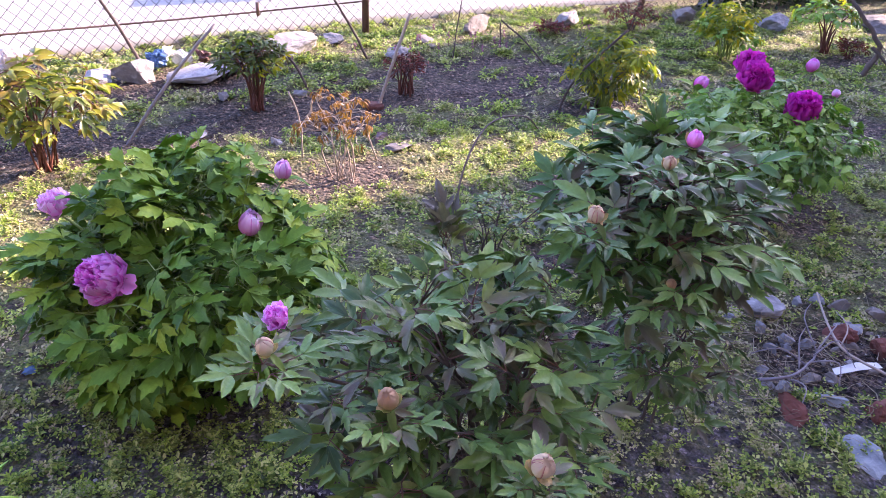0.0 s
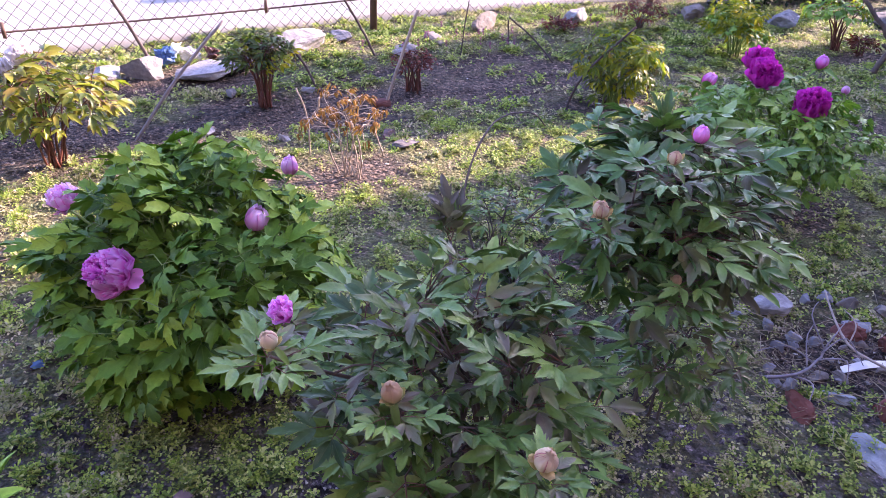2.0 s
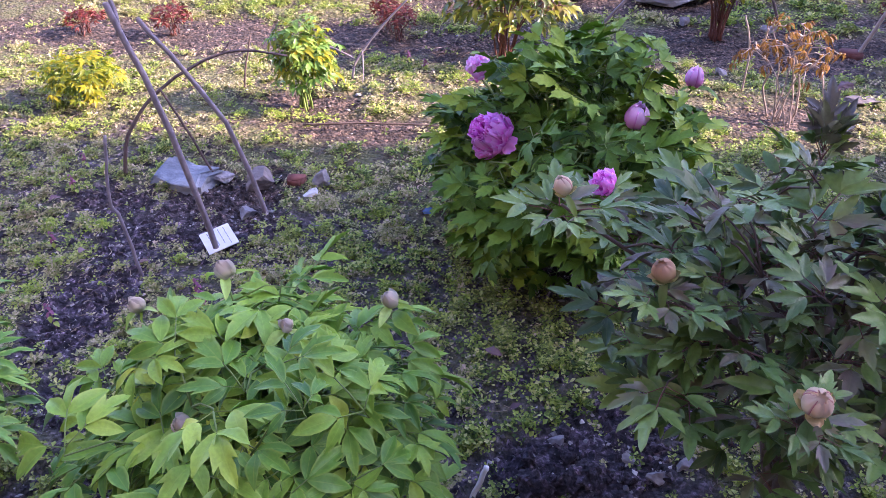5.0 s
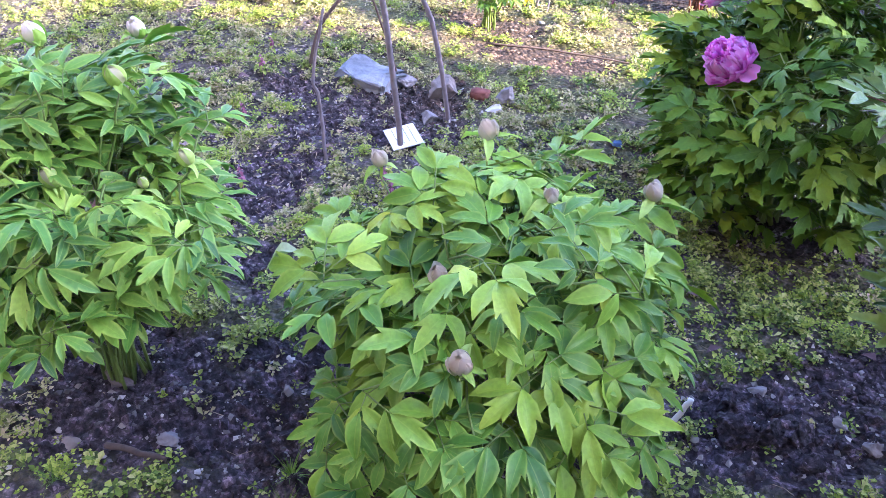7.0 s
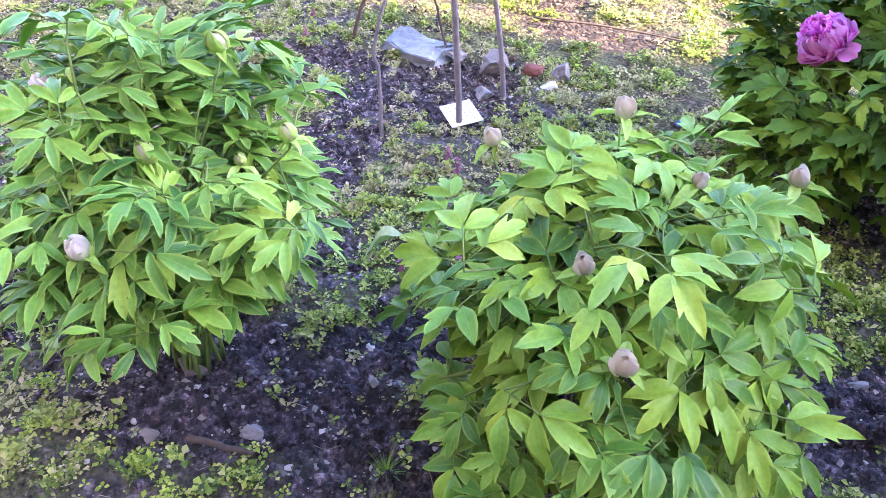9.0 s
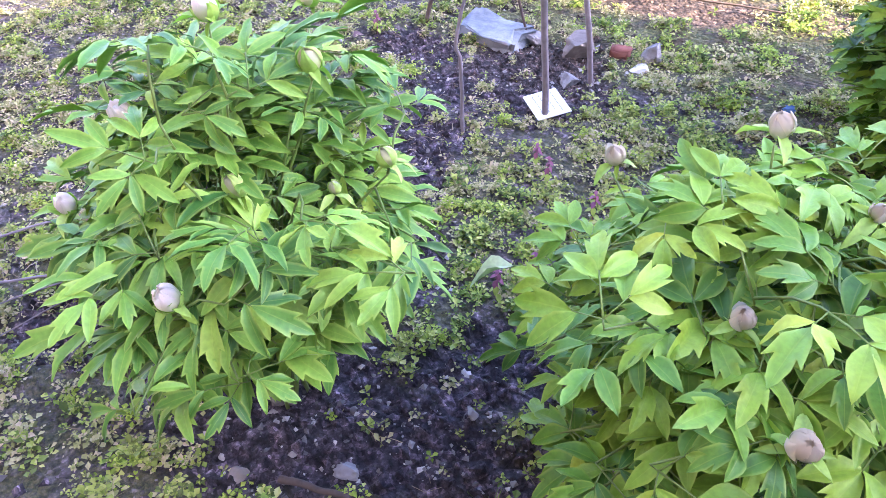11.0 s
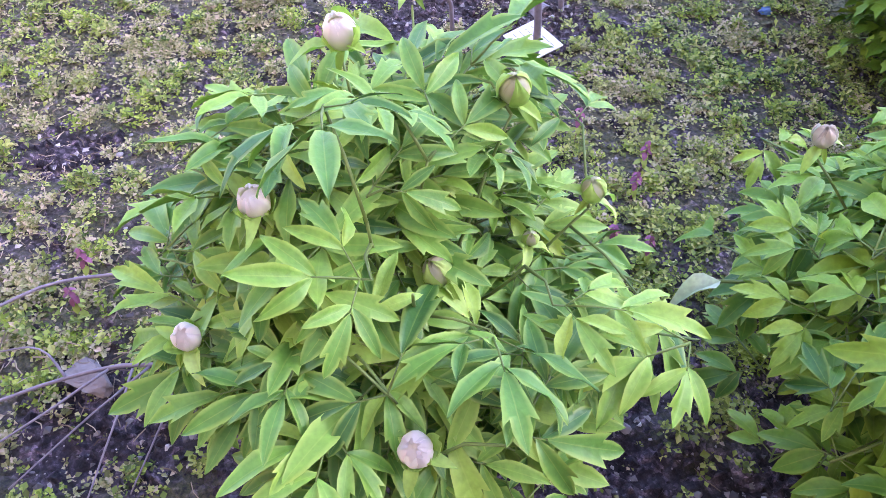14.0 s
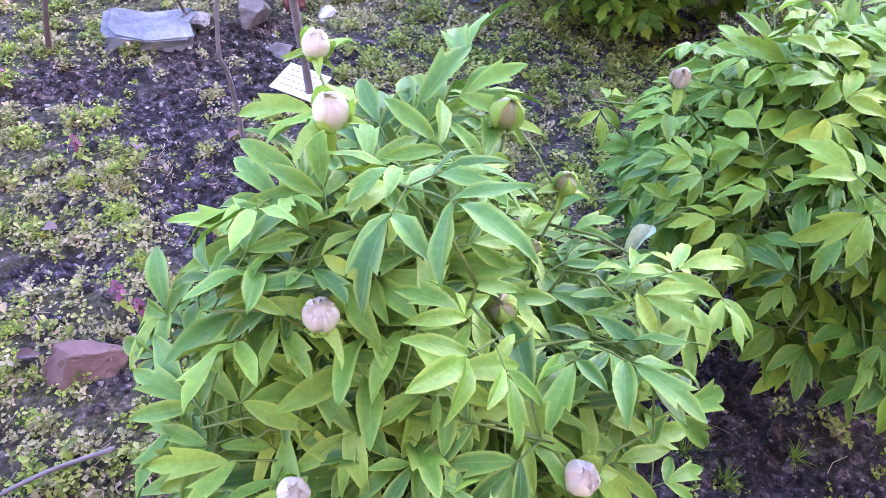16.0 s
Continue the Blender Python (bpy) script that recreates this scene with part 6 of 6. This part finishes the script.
def weed_share(x, y):
    s = soil_share(x, y)
    n = 0.36 * lattice(x, y, 3.2, 21) + 0.30 * lattice(x, y, 8.7, 22) + 0.34 * lattice(x, y, 19.0, 23)
    patch = np.clip((n - 0.30 + 0.25 * np.exp(-((x + 1.2) / 0.4) ** 2 - ((y + 0.27) / 0.14) ** 2) + 0.46 * west(x, y) + 0.10 * np.clip((y - 1.45) * 2.5, 0, 1) + 0.22 * np.exp(-((x + 0.6) / 0.6) ** 2 - ((y - 1.0) / 0.45) ** 2) + 0.2 * np.exp(-((x + 1.15) / 0.32) ** 2 - ((y - 0.7) / 0.35) ** 2) + 0.16 * np.exp(-((x + 0.95) / 0.45) ** 2 - ((y - 1.2) / 0.45) ** 2) + 0.16 * np.exp(-((x - 1.5) / 0.8) ** 2 - ((y - 2.2) / 0.6) ** 2)) * 3.4, 0.05, 1)
    # nothing grows in the dark under the densest crowns
    for cx, cy, r in ((-0.64, 1.66, 0.24), (-0.66, 0.46, 0.17), (-1.32, 0.08, 0.13)):
        s = np.maximum(s, np.clip(3.0 - 3.0 * np.hypot(x - cx, y - cy) / r, 0, 1))
    return np.clip((1 - 0.97 * s) * patch, 0.015, 1) * inside(x, y)


def mats(x, y, g, wide, tall, blade, cover):
    """Low weeds in ragged mats: each of many small plants, each plant of two whorls of small folded leaves."""
    n = len(x)
    R = wide * np.exp(g.normal(0, 0.45, n))
    H = tall * g.uniform(0.4, 1.4, n)
    count = np.maximum(2, (cover * math.pi * R * R / (2.2 * blade * blade)).astype(int))
    own = np.repeat(np.arange(n), count)
    m = len(own)
    a = g.uniform(0, 6.2832, m)
    q = np.abs(g.normal(0, 0.62, m)) * (1 + 0.35 * np.sin(3 * a + own * 1.7))
    sx, sy = x[own] + np.cos(a) * q * R[own], y[own] + np.sin(a) * q * R[own]
    sz = ground_z(sx, sy) + H[own] * np.exp(-1.2 * q * q) * g.uniform(0.15, 1.0, m)
    size = blade * g.uniform(0.55, 1.4, m)
    spin = g.uniform(0, 6.2832, m)
    lean = g.normal(0, 0.35, (m, 2))
    quads = []
    for j in range(4):
        upper = j >= 3
        w = spin + (j * 2.094 if not upper else j * 3.1416 + 0.9) + g.normal(0, 0.25, m)
        lift = g.uniform(0.2, 1.0, m) if upper else g.uniform(-0.35, 0.45, m)
        L = size * (0.65 if upper else 1.0) * g.uniform(0.75, 1.25, m)
        half = L * g.uniform(0.28, 0.44, m)
        ca, sa = np.cos(w), np.sin(w)
        tip_z = np.sin(lift) + lean[:, 0] * ca + lean[:, 1] * sa
        P = np.stack([sx, sy, sz + (0.25 * size if upper else 0)], 1) + np.stack([ca, sa, 0 * ca], 1) * (0.12 * L)[:, None]
        T = P + np.stack([ca * L * np.cos(lift), sa * L * np.cos(lift), L * tip_z], 1)
        M = P * 0.42 + T * 0.58 + np.stack([0 * L, 0 * L, 0.08 * L], 1)
        up = 0.25 * half
        quads.append(np.stack([P, M + np.stack([-sa * half, ca * half, up], 1), T, M + np.stack([sa * half, -ca * half, up], 1)], 1))
    V = np.stack(quads, 1).reshape(-1, 3)
    return V, np.arange(len(V)).reshape(-1, 4)


def dryness(x, y):
    """Where the weeds have dried out, 0 to 1, in patches."""
    d = 0.55 * lattice(x, y, 1.5, 51) + 0.45 * lattice(x, y, 4.6, 52) - 0.52
    d = d + 0.32 * west(x, y) + 0.2 * np.exp(-((x + 1.05) / 0.5) ** 2 - ((y - 1.25) / 0.5) ** 2) + 0.12 * (x < -1.5) + 0.12 * np.clip((y - 1.4) * 2, 0, 1) + 0.06 * (x > 0.8)
    return np.clip(d * 3.6 + 0.14, 0.05, 0.76)


NEAR = (-3.6, 1.7, -0.7, 1.75)
MID = (-4.2, 3.0, 1.2, 3.7)
FIELD = (-4.8, 3.9, 1.2, 6.3)


def past(x, y, a):
    """Outside the stretch a."""
    return 1.0 - ((x > a[0]) & (x < a[1]) & (y < a[3]))


for seed, mat, label, pick, tall, blade in (
        (5, M_WEED, "low green chickweed in mats over the soil", lambda x, y: 1 - dryness(x, y), 0.026, 0.0105),
        (6, M_LIMEWEED, "bright yellow-green low weeds in mats", lambda x, y: 0.20 * (1 - dryness(x, y)) + 0.12 * dryness(x, y), 0.022, 0.0086),
        (15, M_DRYWEED, "pale straw-pink weeds drying on the soil", lambda x, y: 0.75 * dryness(x, y) * (1 - 0.75 * np.exp(-((x + 1.1) / 0.4) ** 2 - ((y + 0.1) / 0.28) ** 2)), 0.016, 0.0090)):
    V, F, base = [], [], 0
    for n, k, keep, area, tuft, wide, cover in (
            (13200, 1.08, lambda x, y: weed_share(x, y), NEAR, 0.11, 0.024, 0.95),
            (15000, 1.4, lambda x, y: weed_share(x, y) * past(x, y, NEAR), MID, 0.2, 0.034, 0.55),
            (19000, 1.9, lambda x, y: weed_share(x, y) * past(x, y, MID), FIELD, 0.28, 0.050, 0.5),
            (3900, 0.85, lambda x, y: (0.25 + 0.75 * weed_share(x, y)) * inside(x, y), NEAR, 0.0, 0.010, 1.0)):
        x, y, g = scatter(n, seed + int(100 * k), lambda x, y: keep(x, y) * pick(x, y), area, tuft=tuft)
        v, f = mats(x, y, g, wide, tall * (0.3 if k < 1 else 0.9 + 0.1 * k), blade * k, cover)
        V.append(v)
        F.append(f + base)
        base += len(v)
    tagged(new("weeds", quick_mesh("weeds", np.concatenate(V), np.concatenate(F), mat, False)), label, "weeds", kind="stuff")


def slivers(x, y, g, long, thin, high):
    """Dry stalks: thin three-sided splinters, bent in the middle, lying on the ground."""
    n = len(x)
    z = ground_z(x, y) + g.uniform(0.002, high, n)
    a = g.uniform(0, 6.28, n)
    L = g.uniform(0.2, 1.0, n) ** 2 * long
    t = g.uniform(0.6, 1.4, n) * thin
    rise = g.normal(0, 0.12, n) * L
    bow = g.normal(0, 0.13, n) * L
    dx, dy = np.cos(a) * L / 2, np.sin(a) * L / 2
    sx, sy = -np.sin(a) * t, np.cos(a) * t
    z0 = np.zeros(n)
    V = []
    for e in (-1, 0, 1):
        mx, my = x + e * dx - np.sin(a) * bow * (e == 0), y + e * dy + np.cos(a) * bow * (e == 0)
        for ox, oy, oz in ((sx, sy, z0), (-sx, -sy, z0), (z0, z0, t * 1.6)):
            V.append(np.stack([mx + ox, my + oy, z + e * np.abs(rise) * 0.5 + oz], 1))
    V = np.stack(V, 1).reshape(-1, 3)
    one = [(0, 1, 4, 3), (1, 2, 5, 4), (2, 0, 3, 5), (3, 4, 7, 6), (4, 5, 8, 7), (5, 3, 6, 8)]
    F = (np.arange(n)[:, None, None] * 9 + np.array(one)[None]).reshape(-1, 4)
    return V, F


x, y, g = scatter(24000, 7, lambda x, y: (0.25 + 0.75 * (lattice(x, y, 1.9, 41) > 0.5)) * (1 - 0.8 * soil_share(x, y)) * inside(x, y) * 0.7 + 0.9 * np.exp(-((x + 2.4) / 0.35) ** 2 - ((y - 1.62) / 0.2) ** 2))
v, f = slivers(x, y, g, 0.055, 0.0006, 0.018)
tagged(new("dry_stalks", quick_mesh("dry_stalks", v, f, M_STRAW, False)), "dry straw and stalks strewn over the soil", "litter", kind="stuff")


x, y, g = scatter(6000, 27, lambda x, y: west(x, y) * (0.2 + 0.8 * (lattice(x, y, 3.4, 43) > 0.45)), (-3.2, -1.4, -0.6, 1.3))
v, f = slivers(x, y, g, 0.035, 0.0009, 0.03)
tagged(new("dry_stalks", quick_mesh("dry_stalks", v, f, M_STRAW, False)), "short pale dry stalks among the drying weeds", "litter", kind="stuff")


x, y, g = scatter(5200, 17, lambda x, y: np.exp(-((x - 1.17) / 0.3) ** 2 - ((y - 1.62) / 0.28) ** 2), (0.7, 1.9, 1.0, 2.3))
v, f = slivers(x, y, g, 0.13, 0.0008, 0.04)
tagged(new("dry_stalks", quick_mesh("dry_stalks", v, f, M_STRAW, False)), "tangle of dry grass and twigs on the rubble", "litter", kind="stuff")


def pebbles(x, y, g, small, large):
    n = len(x)
    t = (1 + 5 ** 0.5) / 2
    ico = np.array([(-1, t, 0), (1, t, 0), (-1, -t, 0), (1, -t, 0), (0, -1, t), (0, 1, t), (0, -1, -t), (0, 1, -t), (t, 0, -1), (t, 0, 1), (-t, 0, -1), (-t, 0, 1)]) / math.sqrt(1 + t * t)
    fc = np.array([(0, 11, 5), (0, 5, 1), (0, 1, 7), (0, 7, 10), (0, 10, 11), (1, 5, 9), (5, 11, 4), (11, 10, 2), (10, 7, 6), (7, 1, 8), (3, 9, 4), (3, 4, 2), (3, 2, 6), (3, 6, 8), (3, 8, 9), (4, 9, 5), (2, 4, 11), (6, 2, 10), (8, 6, 7), (9, 8, 1)])
    s = small + (large - small) * g.uniform(0, 1, n) ** 4
    P = ico[None] * s[:, None, None] * g.uniform(0.75, 1.2, (n, 12, 1)) * np.stack([g.uniform(0.8, 1.4, n), g.uniform(0.7, 1.1, n), g.uniform(0.5, 0.8, n)], 1)[:, None, :]
    a = g.uniform(0, 6.28, n)[:, None]
    X, Y = P[:, :, 0] * np.cos(a) - P[:, :, 1] * np.sin(a), P[:, :, 0] * np.sin(a) + P[:, :, 1] * np.cos(a)
    V = np.stack([X + x[:, None], Y + y[:, None], P[:, :, 2] + (ground_z(x, y) + s * 0.15)[:, None]], 2).reshape(-1, 3)
    F = (np.arange(n)[:, None, None] * 12 + fc[None]).reshape(-1, 3)
    return V, F


x, y, g = scatter(12000, 8, lambda x, y: (0.06 + 0.6 * soil_share(x, y)) * inside(x, y) * np.clip(1.3 - 0.26 * np.hypot(x + 0.7, y - 0.6), 0.17, 1.0))
v, f = pebbles(x, y, g, 0.0016, 0.012)
tagged(new("pebbles", quick_mesh("pebbles", v, f, M_PEBBLE, True)), "grey and pale pebbles and crumbs on bare soil", "pebbles", kind="stuff")



def crumbs(x, y, g, small, large):
    """Clods of soil: rough eight-sided lumps half sunk in the ground."""
    n = len(x)
    octa = np.array([(1, 0, 0), (0, 1, 0), (-1, 0, 0), (0, -1, 0), (0, 0, 1), (0, 0, -1)], float)
    fc = np.array([(0, 1, 4), (1, 2, 4), (2, 3, 4), (3, 0, 4), (1, 0, 5), (2, 1, 5), (3, 2, 5), (0, 3, 5)])
    s = small + (large - small) * g.uniform(0, 1, n) ** 3
    P = octa[None] * s[:, None, None] * g.uniform(0.6, 1.3, (n, 6, 1))
    P = P + g.normal(0, 0.2, (n, 6, 3)) * s[:, None, None]
    a = g.uniform(0, 6.28, n)[:, None]
    X, Y = P[:, :, 0] * np.cos(a) - P[:, :, 1] * np.sin(a), P[:, :, 0] * np.sin(a) + P[:, :, 1] * np.cos(a)
    V = np.stack([X + x[:, None], Y + y[:, None], P[:, :, 2] * 0.8 + ground_z(x, y)[:, None]], 2).reshape(-1, 3)
    return V, (np.arange(n)[:, None, None] * 6 + fc[None]).reshape(-1, 3)


x, y, g = scatter(58000, 9, lambda x, y: (0.10 + 0.9 * soil_share(x, y)), NEAR)
v, f = crumbs(x, y, g, 0.0018, 0.009)
tagged(new("pebbles", quick_mesh("pebbles", v, f, M_PEBBLE, False)), "small grey pebbles and chips on dug soil", "pebbles", kind="stuff")

x, y, g = scatter(54000, 10, lambda x, y: (0.12 + 0.88 * soil_share(x, y)), NEAR)
v, f = crumbs(x, y, g, 0.003, 0.019)
tagged(new("soil_crumbs", quick_mesh("soil_crumbs", v, f, M_SOIL, False)), "dark crumbs of dug garden soil", "soil", kind="stuff")

# purple dead-nettles
rng = random.Random(77)
nettle_leaf, nf = leaflet("oval", 0.014, 0.6, 0.6, 0.0, rng)
nettle_leaf = nettle_leaf * np.array((1, 2.2, 1))
green_leaf = mesh_of("leaf", nettle_leaf, nf, M_WEED)
purple_leaf = mesh_of("leaf", nettle_leaf, nf, M_NETTLE)
sv, sf = tube([(0, 0, -0.01), (0.002, 0, 0.03), (0, 0.002, 0.062)], [0.0016, 0.0014, 0.001], 5)
nettle_stem = mesh_of("stem", sv, sf, M_NETTLE)


def dead_nettle(x, y, tall):
    root = thing("dead_nettle", (x, y, float(ground_z(x, y))), "purple dead-nettle standing in the weeds", "weed", "purple dead-nettles")
    child("stem", nettle_stem, root, Matrix.Diagonal((1, 1, tall, 1)))
    for k in range(14):
        h = 0.015 + 0.05 * (k / 13) ** 0.8
        a = k * 1.57 + 0.6 * (k // 2)
        d = Vector((math.cos(a), math.sin(a), rng.uniform(-0.6, 0.2)))
        child("leaf", purple_leaf if k > 4 else green_leaf, root, aim((0, 0, h * tall), d, (0, 0, 1), 1.6 - 0.05 * k))
    return root


for x, y in ((-1.20, 0.50), (-1.19, 0.61), (-1.12, 0.60), (-1.21, 0.83), (-1.37, 0.86), (-1.44, 0.90), (-1.98, 0.05), (-1.93, -0.02), (-1.84, 0.42), (-1.72, 0.62), (-1.80, 0.40), (-2.3, 1.1), (-2.45, 1.25), (-2.05, 0.85), (-1.98, 2.75), (-1.85, 2.7), (-1.2, 0.75)):
    dead_nettle(x, y, rng.uniform(0.9, 1.5))

# purple-brown dead-nettle stand and weeds along the fence
for k in range(26):
    x = rng.uniform(-0.9, 1.6)
    dead_nettle(x, float(fence_y(x)) - rng.uniform(0.35, 1.0), rng.uniform(1.2, 1.9))


# ---- small litter ----
def grass_tuft(x, y, tall, seed):
    """Thin bent blades rising from one crown."""
    r = random.Random(seed)
    root = thing("grass_tuft", (x, y, float(ground_z(x, y))), "small tuft of fresh green grass blades", "grass", "grass tufts in the weeds")
    V, F = [], []
    for k in range(46):
        a, lean, h, w = r.uniform(0, 6.28), r.uniform(0.2, 1.1), tall * r.uniform(0.5, 1.1), r.uniform(0.0008, 0.0016)
        d, s = Vector((math.cos(a), math.sin(a), 0)), Vector((-math.sin(a), math.cos(a), 0))
        o = d * r.uniform(0, 0.012)
        q = len(V)
        for t in (0.0, 0.35, 0.7, 1.0):
            p = o + d * (lean * h * t * t) + Vector((0, 0, h * t * (1 - 0.35 * lean * t) - 0.004))
            ww = w * (1 - 0.9 * t)
            V += [p - s * ww, p + s * ww]
        F += [(q + 2 * i, q + 2 * i + 1, q + 2 * i + 3, q + 2 * i + 2) for i in range(3)]
    child("foliage", mesh_of("foliage", V, F, M_MAGLEAF), root)


for k, (x, y, h) in enumerate(((-0.88, 0.15, 0.05), (-0.83, 0.10, 0.04), (-1.16, -0.16, 0.04), (1.50, 2.30, 0.06), (-0.70, 0.14, 0.035), (-1.55, 0.78, 0.04))):
    grass_tuft(x, y, h, 300 + k)


def dead_leaf(x, y, size, turn, mat, label, seed):
    """One curled fallen leaf."""
    r = random.Random(seed)
    bl, fc = leaflet("wide", size, 1.6, r.uniform(-0.5, 0.6), r.uniform(-0.8, 0.8), r)
    ob = tagged(new("dead_leaf", mesh_of("dead_leaf", bl * np.array((1, 1.4, 1)), fc, mat)), label, "leaf", "fallen leaves")
    low = min(v.co.z for v in ob.data.vertices)
    ob.matrix_basis = pose(x, y, float(ground_z(x, y)) + 0.012 - low, 0, 0, turn)


for k, (x, y, s) in enumerate(((-0.63, 1.13, 0.05), (-0.48, 0.98, 0.035), (-1.92, 0.85, 0.05), (-2.02, 0.62, 0.05), (-1.72, 0.95, 0.04), (0.15, 1.75, 0.05), (0.85, 1.95, 0.05), (-1.98, 0.30, 0.04), (-2.3, 1.0, 0.05), (-0.2, 1.2, 0.04))):
    dead_leaf(x, y, s, 57 * k, M_DEADLEAF, "curled dull purple-brown dead leaf on the weeds", 320 + k)
stone("plastic_scrap", "small crumpled blue plastic scrap in the weeds", (-1.13, 1.63), (0.014, 0.010, 0.008), M_BLUE, 86, 20, 0, 0.5, "plastic litter", sink=0.05)
